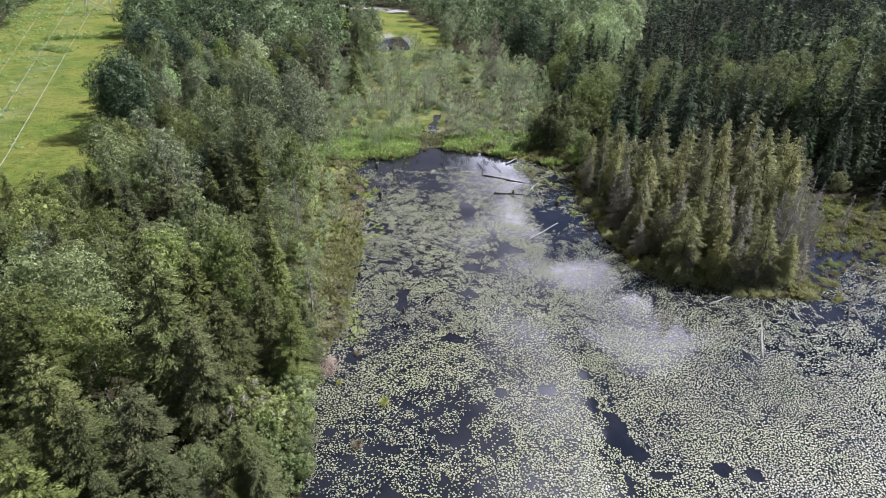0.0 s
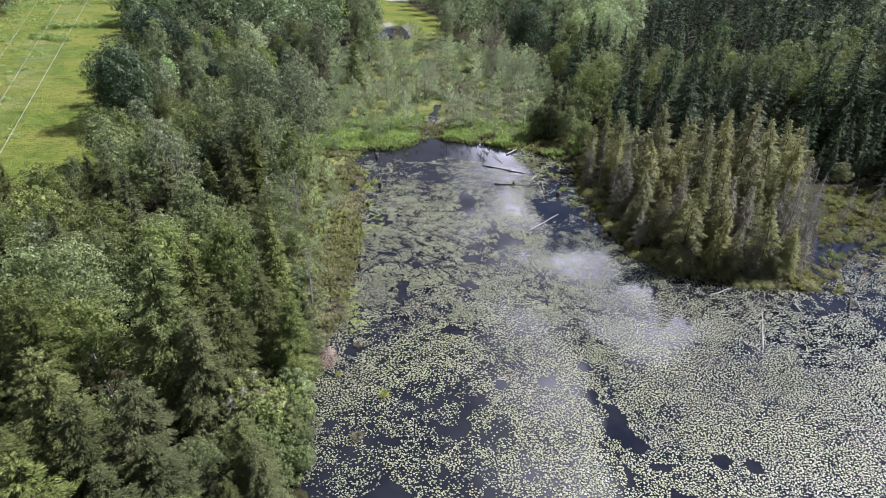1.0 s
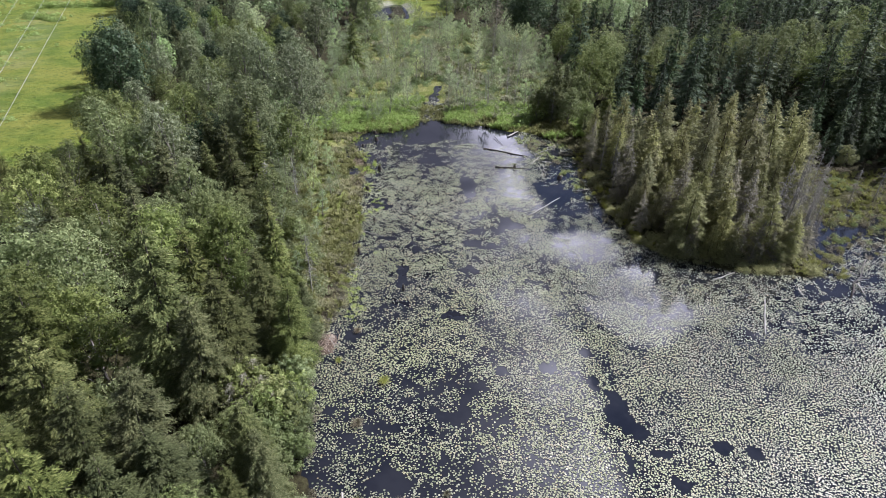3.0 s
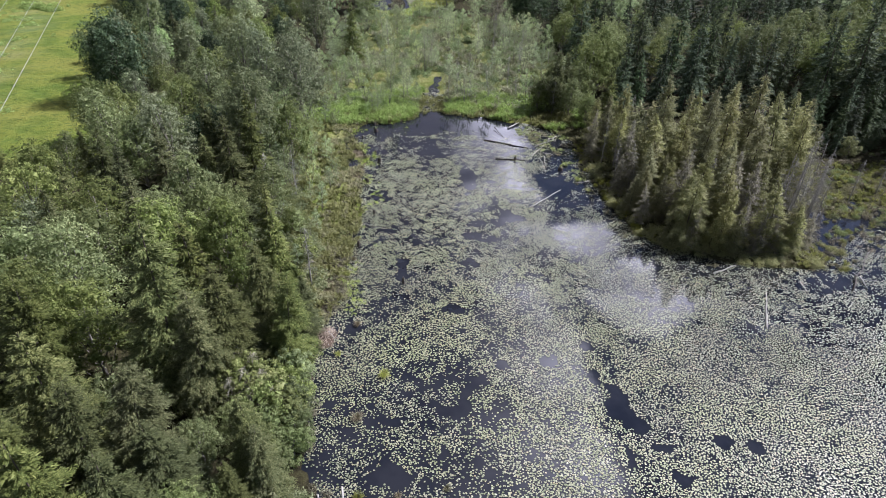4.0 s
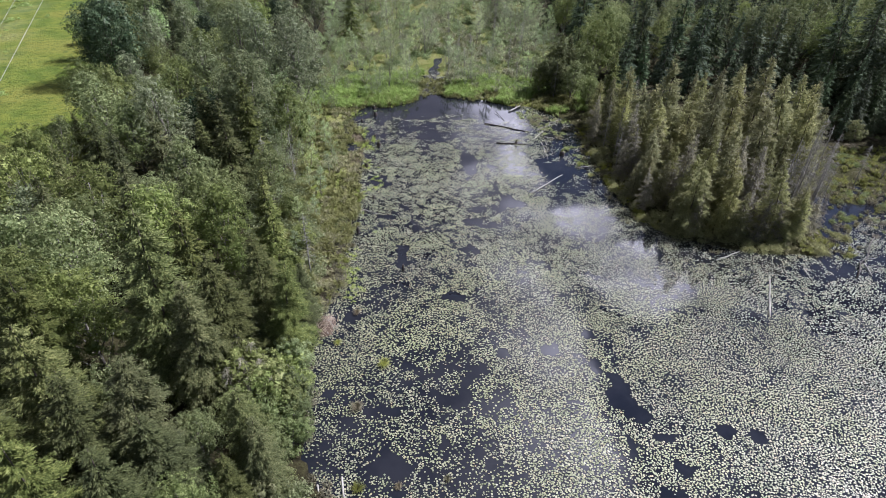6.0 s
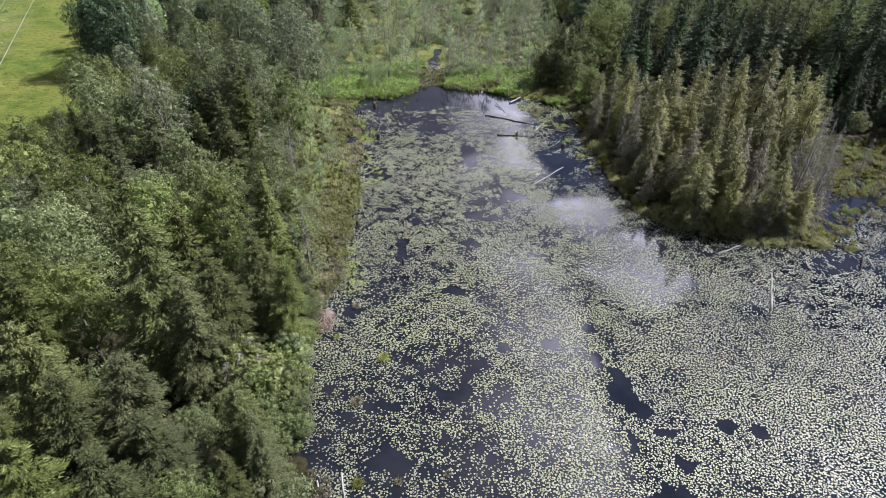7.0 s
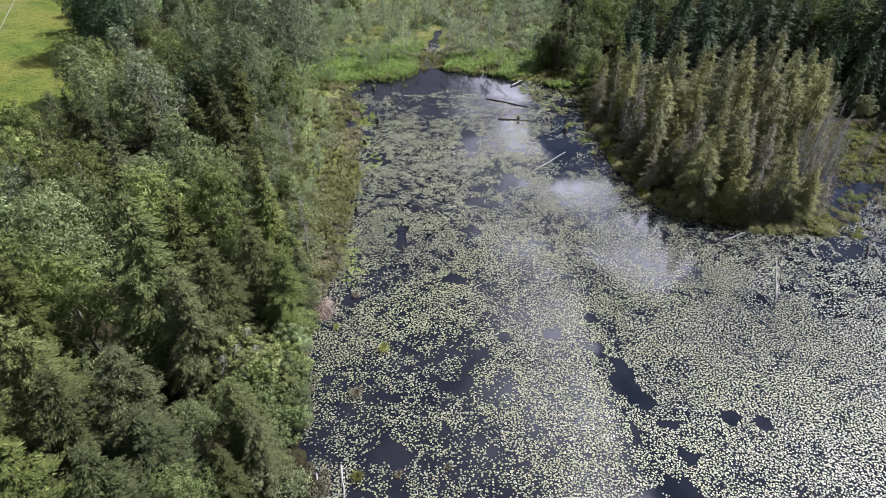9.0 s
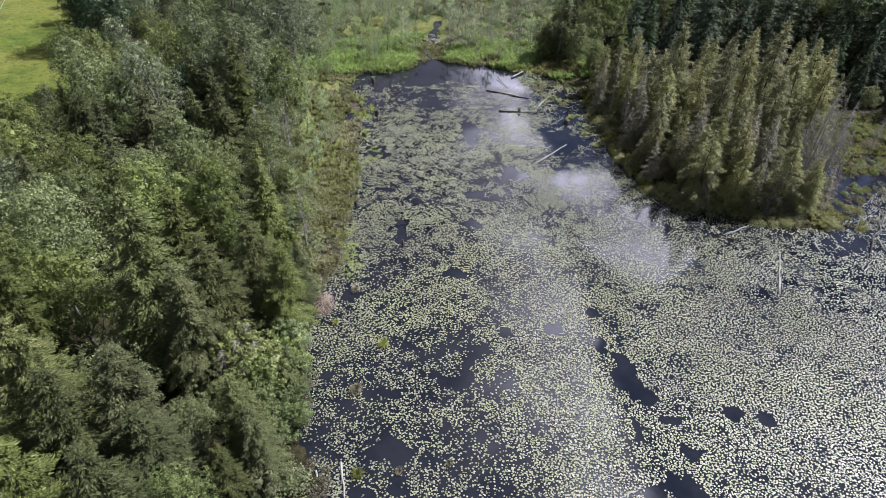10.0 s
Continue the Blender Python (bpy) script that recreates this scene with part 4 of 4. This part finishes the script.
for k, mat, name, label in ((0, FAR_DARK, "far_dark_trees", "dark green round broadleaf trees in the far wood"), (1, FAR_LEAF, "far_broadleaf_trees", "mixed green broadleaf forest beyond the marsh"),
                            (2, FAR_PALE, "far_pale_trees", "pale green sunlit broadleaf trees beyond the marsh")):
    joined(name, FAR_LEAFY, [p for p, q in zip(leafy_spots, tone) if q == k], mat, label, "forest", .65, 1.4)

# ---------------------------------------------------------------- low growth on banks, marsh and field
TUFTS = [tuft_shape(500 + i, .8, .55, 20).arrays() for i in range(5)]
SHRUBS = [shrub_shape(520 + i, 1.0, .9, 330, .135).arrays() for i in range(5)]
SMALL_SHRUBS = [shrub_shape(540 + i, .8, .8, 150, .15).arrays() for i in range(5)]


def bank_zone(x, y):
    d = shore(x, y)
    strip = (d > -.6) & (d < 10) & (x > left_edge(y) - 2.5) & (x < 8) & (y > 44)
    head = (y > 102) & (y < 116) & (x > -24) & (x < 26) & (d > -.2)
    return strip | head


def spread(count, box, allowed):
    out = []
    for _ in range(12):
        xs, ys = rng.uniform(box[0], box[1], 8000), rng.uniform(box[2], box[3], 8000)
        ok = allowed(xs, ys)
        out += list(zip(xs[ok].tolist(), ys[ok].tolist()))
        if len(out) >= count:
            break
    return out[:count]


joined("bank_sedges", TUFTS, spread(2300, (-28, 26, 44, 118), lambda x, y: bank_zone(x, y) & (bumps(x, y, 4, 60) > -.4)), REED, "yellow-green sedge and grass along the shore", "grass", .5, 1.3)
FINE_TUFTS = [tuft_shape(510 + i, .85, .6, 34, .028).arrays() for i in range(5)]
joined("shore_grass", FINE_TUFTS, spread(1900, (-26, 27, 101, 122), lambda x, y: (shore(x, y) > -.1) & (shore(x, y) < 14) & (line_distance(x, y, CREEK) > 1.7 + 1.1 * (y < 121)) & (bumps(x, y, 5, 67) > -.5)), LUSH, "lush bright green grass at the head of the pond", "grass", .7, 1.7)
joined("margin_sedges", TUFTS, spread(420, (-18, -4, 46, 108), lambda x, y: (shore(x, y) > -2.6 + bumps(x, y, 6, 79)) & (shore(x, y) < .3) & (bumps(x, y, 1.6, 78) > .15)), REED, "yellow-green sedge clumps standing along the muddy waterline", "grass", .25, .65)
joined("far_reeds", TUFTS, spread(240, (-20, -12, 205, 236), lambda x, y: (inside_distance(x, y, FAR_POND) < .5) & (x > -18.5 + 1.5 * bumps(x, y, 4, 80))), DRY, "brown dead reeds standing in the far pool", "grass", .8, 1.4)
corner_mat = lambda x, y, seed: (shore(x, y) > -8.5 + .3 * (100 - y)) & (shore(x, y) < .2) & (x > 14) & (bumps(x, y, 1.8, seed) > .12)
joined("sedge_mats", TUFTS, spread(330, (14, 25, 80, 103), lambda x, y: corner_mat(x, y, 82)), REED, "yellow-green floating sedge mats round fallen logs", "grass", .3, .7)
joined("brown_sedge_mats", TUFTS, spread(240, (14, 25, 80, 103), lambda x, y: corner_mat(x, y, 83)), DRY, "brown matted sedge round fallen logs in shallow water", "grass", .3, .7)
joined("dry_sedges", TUFTS, spread(200, (-26, 26, 44, 116), lambda x, y: bank_zone(x, y) & (bumps(x, y, 4, 61) > .0)), DRY, "straw-coloured dry grass on the bank", "grass", .4, .9)
joined("marsh_shrubs", SHRUBS, spread(300, (-27, 28, 107, 192), lambda x, y: (shore(x, y) > 1) & (line_distance(x, y, CREEK) > 3.0) & (x > left_edge(y) - 3)), SHRUB,
       "bright green low shrubs in the marsh", "shrubs", .6, 1.7)
joined("marsh_dry_grass", TUFTS, spread(1100, (-22, 28, 110, 175), lambda x, y: (shore(x, y) > 4) & (line_distance(x, y, CREEK) > 2.5) & (bumps(x, y, 7, 81) > -.2)), STRAW, "tall straw-coloured grass between marsh saplings", "grass", .9, 2.0)
joined("marsh_willows", SMALL_SHRUBS, spread(420, (-28, 30, 109, 196), lambda x, y: (shore(x, y) > 3) & (line_distance(x, y, CREEK) > 2.5) & (x > left_edge(y) - 3) & (bumps(x, y, 10, 62) > -.4)),
       PALE, "pale green willow scrub in the marsh", "shrubs", 1.0, 2.4)
joined("wood_edge_shrubs", SHRUBS, spread(340, (-60, -8, 15, 114), lambda x, y: (x > left_edge(y) - 4) & (x < left_edge(y) + 4) & (shore(x, y) > np.where(y < 50, -.3, .8))), PALE, "leafy green undergrowth at the wood's edge", "shrubs", .6, 1.7)
joined("bog_tussocks", TUFTS, spread(600, (44, 80, 55, 88), lambda x, y: (inside_distance(x, y, ISLAND_EDGE) > .5) & ((ground_height(x, y) > .04) | (bumps(x, y, 1.3, 65) > .5)) & (bumps(x, y, 1.6, 68) > -.2) & (shore(x, y) > -3.5)), MOSS,
       "yellow-green grassy tussocks standing in shallow bog water", "grass", .4, .95)
joined("bank_mounds", SHRUBS, spread(260, (-32, -9, 40, 112), lambda x, y: (shore(x, y) > .2) & (x > left_edge(y) - 1) & (bumps(x, y, 3, 75) > -.1)), SHRUB, "low yellow-green shrubs on the grassy bank", "shrubs", .3, .9)
joined("bog_moss_mounds", SHRUBS, spread(190, (48, 80, 56, 86), lambda x, y: (inside_distance(x, y, ISLAND_EDGE) > .3) & (shore(x, y) > -2.5) & (bumps(x, y, 2.2, 76) > -.1)), MOSS, "rounded yellow-green moss and sedge mounds in the bog", "shrubs", .35, .75)
joined("island_fringe", SHRUBS, spread(150, (24, 52, 57, 90), lambda x, y: (shore(x, y) > -.4) & (shore(x, y) < 3.2) & (bumps(x, y, 2, 77) > -.3)), THIN_FIR, "low olive-brown brush at the foot of the conifers", "shrubs", .4, 1.0)
joined("bog_bushes", SHRUBS, spread(150, (50, 86, 62, 92), lambda x, y: (inside_distance(x, y, ISLAND_EDGE) > .6) & (bumps(x, y, 2.4, 87) > .0)), SHRUB, "low yellow-green bushes on the brown bog", "shrubs", .35, .95)
joined("island_bank_mounds", SHRUBS, spread(80, (23, 30, 62, 96), lambda x, y: (shore(x, y) > -.6) & (shore(x, y) < 2.4) & (bumps(x, y, 1.9, 88) > -.1)), MOSS, "yellow-green sedge mounds along the foot of the conifers", "shrubs", .3, .7)
joined("bog_heath", SMALL_SHRUBS, spread(260, (48, 90, 60, 92), lambda x, y: (inside_distance(x, y, ISLAND_EDGE) > .5) & (bumps(x, y, 3, 86) > -.3)), DRY, "brown low heath and dead grass covering the bog", "shrubs", .4, 1.0)
joined("bog_dry_grass", TUFTS, spread(520, (22, 80, 57, 104), lambda x, y: (shore(x, y) > -2.0) & (shore(x, y) < 8) & (bumps(x, y, 3, 63) > -.1)), DRY, "brown and straw-coloured bog grass around the conifers", "grass", .4, .9)
joined("bog_shrubs", SHRUBS, spread(90, (23, 80, 58, 104), lambda x, y: (shore(x, y) > -.3) & (shore(x, y) < 7) & (bumps(x, y, 3.5, 66) > .1)), SHRUB, "low green and brown shrubs fringing the bog", "shrubs", .4, 1.1)
hedge = [(x, y + rng.normal() * 1.3) for x, y in zip(np.linspace(-134, -106, 34) + rng.normal(size=34), np.linspace(206, 214, 34))] + [(x, y + rng.normal()) for x, y in zip(np.linspace(-128, -116, 14), np.linspace(188, 184, 14))]
joined("field_brush", SHRUBS, hedge, LUSH, "tall green brush in a line across the clearing", "shrubs", 1.2, 2.6)
joined("rusty_ferns", SHRUBS, spread(60, (-14, -10, 37, 44), lambda x, y: (shore(x, y) > -.8) & (np.hypot(x + 12, y - 41) < 3.2)), RUST, "rust-brown dead fern and brush on the muddy bank", "shrubs", .35, .8)
joined("bank_litter", SMALL_SHRUBS, spread(150, (-13, -7, 22, 60), lambda x, y: (shore(x, y) > -.9) & (shore(x, y) < .9)), DRY, "grey-brown dead twigs and litter along the waterline", "shrubs", .4, .9)
joined("margin_litter", SMALL_SHRUBS, spread(60, (-19, -8, 44, 103), lambda x, y: (shore(x, y) > -1.8) & (shore(x, y) < 1.6) & (bumps(x, y, 2.0, 84) > -.35)), DRY, "brown dead sedge and litter on the muddy margin", "grass", .3, .75)
joined("margin_straw", TUFTS, spread(520, (-19, -8, 44, 103), lambda x, y: (shore(x, y) > -.8) & (shore(x, y) < 7) & (bumps(x, y, 2.6, 85) > -.1)), STRAW, "pale straw grass along the bank", "grass", .5, 1.0)
joined("field_weeds", SHRUBS, spread(620, (-210, -40, 60, 330), lambda x, y: (np.abs(corridor(x, y)) < 25) & (bumps(x, y, 7, 64) > .15 + .05 * corridor(x, y)) & (y + .25 * x > 60)), LUSH, "low weeds and bushes scattered over the clearing", "shrubs", .4, 1.3)


# ---------------------------------------------------------------- dead wood in and round the water
def log_shape(a, b, thick, seed, crook=.12, stubs=3, lift=.0):
    """A fallen stem between two points: tapered, crooked, with broken stubs."""
    g = np.random.default_rng(seed)
    a, b = np.array(a, float), np.array(b, float)
    u = np.linspace(0, 1, 7)[:, None]
    pts = a * (1 - u) + b * u + g.normal(size=(7, 3)) * crook * np.array([1, 1, .15]) * np.sin(np.pi * u)
    pts[:, 2] += lift * np.sin(np.pi * u[:, 0])
    body, twigs = Shape(), []
    body.tube(pts, thick * (1 - .55 * u[:, 0]) * g.uniform(.9, 1.1, 7), 8)
    for i in range(stubs):
        s = Shape()
        k = g.integers(1, 6)
        way = unit(g.normal(size=3) + np.array([0, 0, .5]))
        way[2] = abs(way[2])
        s.tube(np.stack([pts[k], pts[k] + way * g.uniform(.3, .9)]), [thick * .35, thick * .1], 5)
        twigs.append(s)
    return body, twigs


def log(name, label, a, b, thick, mat, seed, crook=.12, stubs=2, za=.06, zb=.06, lift=0.0):
    body, twigs = log_shape((0, 0, 0), (b[0] - a[0], b[1] - a[1], zb - za), thick, seed, crook, stubs, lift)
    root = tagged(new(name, body.mesh("stem", mat, True)), label, "log", "dead wood in the pond")
    root.location = (a[0], a[1], za)
    for s in twigs:
        ob = new("branch_stub", s.mesh("branch_stub", mat, True))
        ob.parent = root
    return root


log("fallen_log", "bleached white log end resting in shallow water", (12.6, 101.5), (14.8, 103.9), .16, BLEACHED, 1, .05, 1, .1, .35)
log("fallen_log", "long dark waterlogged trunk floating among lily pads", (7.9, 95.7), (15.2, 92.6), .13, WET_WOOD, 2, .15, 3)
log("fallen_log", "straight dark waterlogged trunk lying in open water", (9.4, 87.8), (14.2, 87.6), .15, WET_WOOD, 3, .08, 1)
log("fallen_log", "pale stripped pole lying across floating pads", (15.4, 89.2), (18.0, 93.2), .075, BLEACHED, 4, .05, 1, .08, .4)
log("fallen_log", "pale crooked branch lying across the marsh edge", (16.4, 93.1), (20.8, 97.1), .07, BLEACHED, 5, .25, 3, .1, .5)
log("fallen_log", "thin grey branch lying in the pads", (16.7, 88.5), (16.9, 82.8), .055, DEAD, 6, .25, 3)
log("fallen_log", "thin grey branch lying in the pads", (17.6, 89.3), (17.2, 84.9), .05, DEAD, 7, .2, 2)
log("fallen_log", "short pale branch at the marsh edge", (17.5, 90.8), (19.1, 90.1), .07, BLEACHED, 8, .05, 1)
log("fallen_log", "thin dark branch leaning out of the pond", (10.0, 101.3), (11.4, 97.4), .06, WET_WOOD, 9, .1, 2, .3, .05)
log("fallen_log", "long grey log afloat with one pale end", (13.0, 71.4), (18.3, 77.2), .12, DEAD, 10, .15, 2)
log("fallen_log", "long bleached white log floating among lily pads", (34.8, 46.6), (37.7, 52.9), .12, BLEACHED, 11, .02, 0)
log("fallen_log", "short pale log lying at the edge of the pads", (33.2, 56.5), (36.5, 58.3), .10, DEAD, 12, .08, 1)
log("fallen_log", "pale broken pole leaning in shallow bog water", (50.2, 56.2), (49.9, 54.0), .08, BLEACHED, 13, .03, 0, .25, .05)
log("fallen_log", "short pale pole lying in bog water", (42.7, 55.2), (42.5, 53.4), .07, BLEACHED, 14, .03, 0)
log("fallen_log", "pale grey pole lying in shallow water by the bank", (-6.3, 27.0), (-5.4, 23.2), .08, BLEACHED, 15, .02, 0)
log("fallen_log", "pale grey pole lying in shallow water by the bank", (-8.0, 26.3), (-7.1, 23.4), .08, BLEACHED, 16, .02, 0)
log("fallen_log", "thin mossy pole lying crosswise between two others", (-7.8, 24.3), (-5.5, 24.7), .05, DEAD, 17, .05, 0, .14, .14)
log("fallen_log", "short pale stick on the muddy margin", (-13.3, 91.2), (-12.0, 88.3), .07, BLEACHED, 18, .1, 1, .2, .1)
log("fallen_log", "short pale stick on the muddy margin", (-12.4, 74.0), (-11.2, 71.6), .08, BLEACHED, 19, .1, 1, .25, .1)
log("fallen_log", "grey stick half sunk among pads", (-9.4, 66.0), (-6.6, 64.8), .05, DEAD, 20, .15, 1)
log("fallen_log", "grey branch lying over the bank among shrubs", (23.6, 85.5), (26.4, 83.0), .07, DEAD, 21, .2, 2, .15, .4)
log("fallen_log", "thin grey stick in the pads", (21.0, 79.6), (24.4, 80.4), .05, DEAD, 22, .15, 1)
# fallen snag with upturned limbs at the bog's edge
snag = log("fallen_snag", "dark fallen dead tree with pale upturned limbs in bog water", (47.9, 53.6), (53.8, 60.8), .11, WET_WOOD, 30, .2, 0, .1, .7)
g = np.random.default_rng(31)
for k in range(7):
    u = .25 + .1 * k
    foot = np.array([5.6 * u, 7.2 * u, .6 * u])
    tip = foot + np.array([g.uniform(-1.6, 1.8), g.uniform(-1.2, 1.6), g.uniform(.25, 1.0)])
    s = Shape()
    s.tube(np.stack([foot, (foot + tip) / 2 + g.normal(size=3) * .12, tip]), [.045, .03, .015], 5)
    ob = new("limb", s.mesh("limb", DEAD, True))
    ob.parent = snag


def stump(x, y, h, r, seed, label, leafy=True):
    g = np.random.default_rng(seed)
    s = Shape()
    zz = np.linspace(-.4, h, 5)
    s.tube(np.stack([g.normal(size=5) * .02, g.normal(size=5) * .02, zz], 1), np.linspace(r * 1.4, r * .8, 5) * g.uniform(.85, 1.1, 5), 9)
    root = tagged(new("stump", s.mesh("stump", WET_WOOD, True)), label, "stump", "stumps in the pond")
    root.location = (x, y, 0)
    if leafy:
        t = tuft_shape(seed, .5, .45, 22, .04)
        ob = new("grass_tuft", t.mesh("grass_tuft", SHRUB))
        ob.parent, ob.location = root, (0, 0, h - .05)


for i, (x, y, h, r, leafy) in enumerate([(-11.8, 101.6, .5, .25, True), (-11.2, 98.4, .6, .34, True), (-9.3, 85.6, .7, .35, True), (-10.3, 89.4, .3, .2, False), (-6.7, 87.8, .25, .15, False), (-13.2, 95.5, .4, .2, False),
                                          (-10.4, 78.2, .7, .3, True), (-9.4, 60.5, .8, .16, False), (-3.4, 53.0, .9, .12, False), (12.6, 88.0, .35, .25, True), (-8.4, 69.0, .5, .2, False), (19.4, 84.2, .5, .4, True)]):
    stump(x, y, h, r, 60 + i, "dark wet stump topped with a grass tuft in water" if leafy else "dark bare stump standing in pond water", leafy)


def tussock(x, y, size, seed, dry=.5):
    root = tagged(new("grass_tussock", tuft_shape(seed, .75, .75, 150, .016).mesh("blades", DRY if dry > .65 else REED)), "round tuft of brown-green grass standing in the pond", "grass tuft", "grass tufts in the pond")
    root.matrix_world = pose(x, y, -.05) @ Matrix.Diagonal((size, size, size, 1))


for i, (x, y, f, d) in enumerate([(-6.0, 33.5, .9, .7), (-4.2, 38.6, .9, .6), (-5.0, 26.0, .8, .3), (-7.6, 45.6, .7, .7), (-8.8, 41.2, .6, .3), (-2.0, 26.3, .5, .7), (1.6, 27.0, .5, .7), (49.4, 47.0, .5, .3), (25.0, 71.8, 1.1, .2),
                                     (25.6, 70.4, .9, .2), (-9.8, 54.4, .8, .3), (-9.6, 57.5, .7, .7), (20.5, 86.0, .8, .3), (21.4, 80.5, .9, .3), (22.4, 77.0, .8, .6)]):
    tussock(x, y, f, 90 + i, d)

# heap of pale sticks and mud at the bank
heap = Shape()
g = np.random.default_rng(77)
ring, faces = [], []
for i in range(7):
    for j in range(16):
        a, t = j / 16 * 2 * np.pi, i / 6
        ring.append((math.cos(a) * 1.7 * t * g.uniform(.85, 1.15), math.sin(a) * 1.5 * t * g.uniform(.85, 1.15), .6 * (1 - t ** 1.4) + g.uniform(-.09, .09) - .1))
for i in range(6):
    for j in range(16):
        faces.append((i * 16 + j, (i + 1) * 16 + j, (i + 1) * 16 + (j + 1) % 16, i * 16 + (j + 1) % 16))
heap.polys(ring, faces, 4)
lodge = tagged(new("stick_heap", heap.mesh("mud_core", rough_stuff("brown_mud", rgb(.045, .032, .022), rgb(.12, .088, .062), 3.0), True)), "heap of bleached sticks and mud at the pond's bank", "stick heap")
lodge.location = (-10.5, 43.6, 0)
lodge.scale = (.85, 1.15, 1.0)
for k in range(130):
    a, t = g.uniform(0, 6.283), g.uniform(0, 1) ** .7
    p = np.array([math.cos(a) * 1.5 * t, math.sin(a) * 1.35 * t, .6 * (1 - t ** 1.4)])
    way = unit(np.array([math.cos(a + g.normal() * 1.3), math.sin(a + g.normal() * 1.3), -.5 * t + g.uniform(-.1, .25)]))
    s = Shape()
    s.tube(np.stack([p - way * g.uniform(.2, .6), p + way * g.uniform(.3, .9)]), [.03, .015], 4)
    ob = new("stick", s.mesh("stick", BLEACHED if g.random() < .12 else TAN_STICK))
    ob.parent = lodge

# leafless thicket by the near bank and slim bare poles in the marsh
TWIGS = rough_stuff("pale_twigs", rgb(.26, .25, .18), rgb(.50, .48, .37), 5.0)
proto("thicket", [lambda i=i: bare_tree_shape(700 + i, 6, 2.4, 150, .014, .2) for i in range(2)], TWIGS, TWIGS)
HEIGHT["thicket"] = 6
WORDS["thicket"] = ("bare_bush", "pale leafless twiggy bush beside green shrubs", "bush", "bare bushes on the bank")
for x, y, top in [(-16.0, 36.0, 5.4), (-14.8, 35.6, 5.2), (-13.7, 34.2, 4.8), (-15.1, 34.0, 5.0), (-16.0, 33.2, 4.8), (-12.6, 32.9, 4.2), (-14.2, 32.6, 4.4)]:
    tree("thicket", x, y, top)
for x, y, top in [(21.6, 108.6, 7), (-13.4, 51.6, 8), (-21.5, 66.8, 9), (-19.5, 72.0, 7), (3.6, 128, 6), (9.5, 121, 6), (17.5, 133, 8), (12.0, 140, 7), (6.5, 136, 6), (19.5, 146, 8), (1.5, 147, 6), (9.0, 152, 8), (15.5, 119, 5), (18.0, 115.5, 6), (6.0, 116, 4.5), (-9.0, 132, 6), (13.5, 158, 9), (14.5, 126, 7), (-6.5, 122, 5)]:
    tree("dead", x, y, top)

# ---------------------------------------------------------------- power line over the clearing
def cable(a, b, sag):
    u = np.linspace(0, 1, 40)[:, None]
    pts = np.array(a) * (1 - u) + np.array(b) * u
    pts[:, 2] -= sag * 4 * (u * (1 - u))[:, 0]
    s = Shape()
    s.tube(pts, np.full(40, .023), 5)
    return tagged(new("power_cable", s.mesh("cable", STEEL)), "bright bare overhead power cable strung above the clearing", "power cable", "power cables over the clearing")


TOWER = (-148.3, 266.4)
for near, far in (((-88.1, 116.5, 11.0), (-124.8, 196.5, 15.0)), ((-69.0, 88.0, 11.0), (-118.0, 198.2, 15.0)), ((-56.3, 70.0, 11.0), (-111.4, 199.9, 15.0))):
    near, far = np.array(near), np.array(far)
    run = (far - near) / (far[1] - near[1])
    cable(near + run * (-260 - near[1]) * np.array([1, 1, 0]), near, 0.0)
    cable(near, far + run * (TOWER[1] - far[1]), 0.0)


def bar(parent, name, a, b, r):
    s = Shape()
    s.tube(np.stack([np.array(a, float), np.array(b, float)]), [r, r], 4)
    ob = new(name, s.mesh(name, STEEL))
    ob.parent = parent


tower = tagged(new("power_pylon"), "grey steel lattice pylon standing in the clearing", "pylon")
tower.matrix_world = pose(TOWER[0], TOWER[1], float(ground_height(*TOWER)) - .2, 0, 0, 24)
corner = [(1, 1), (1, -1), (-1, -1), (-1, 1)]


def leg_at(i, z):
    f = 5.6 - 4.6 * min(z, 22) / 22
    return (corner[i][0] * f, corner[i][1] * f, z)


for i in range(4):
    j = (i + 1) % 4
    bar(tower, "leg", leg_at(i, 0), leg_at(i, 22), .10)
    bar(tower, "mast", leg_at(i, 22), leg_at(i, 30), .10)
    for z0, z1 in ((0, 6), (6, 11), (11, 15), (15, 18.5), (18.5, 22), (22, 26), (26, 30)):
        bar(tower, "brace", leg_at(i, z0), leg_at(j, z1), .07)
        bar(tower, "brace", leg_at(j, z0), leg_at(i, z1), .07)
for side in (-1, 1):
    for z, reach in ((16.5, 9.5), (24, 6)):
        bar(tower, "crossarm", (0, -.8, z), (side * reach, 0, z + .3), .10)
        bar(tower, "crossarm", (0, .8, z), (side * reach, 0, z + .3), .10)
        bar(tower, "crossarm_tie", (0, 0, z + 2), (side * reach, 0, z + .3), .07)
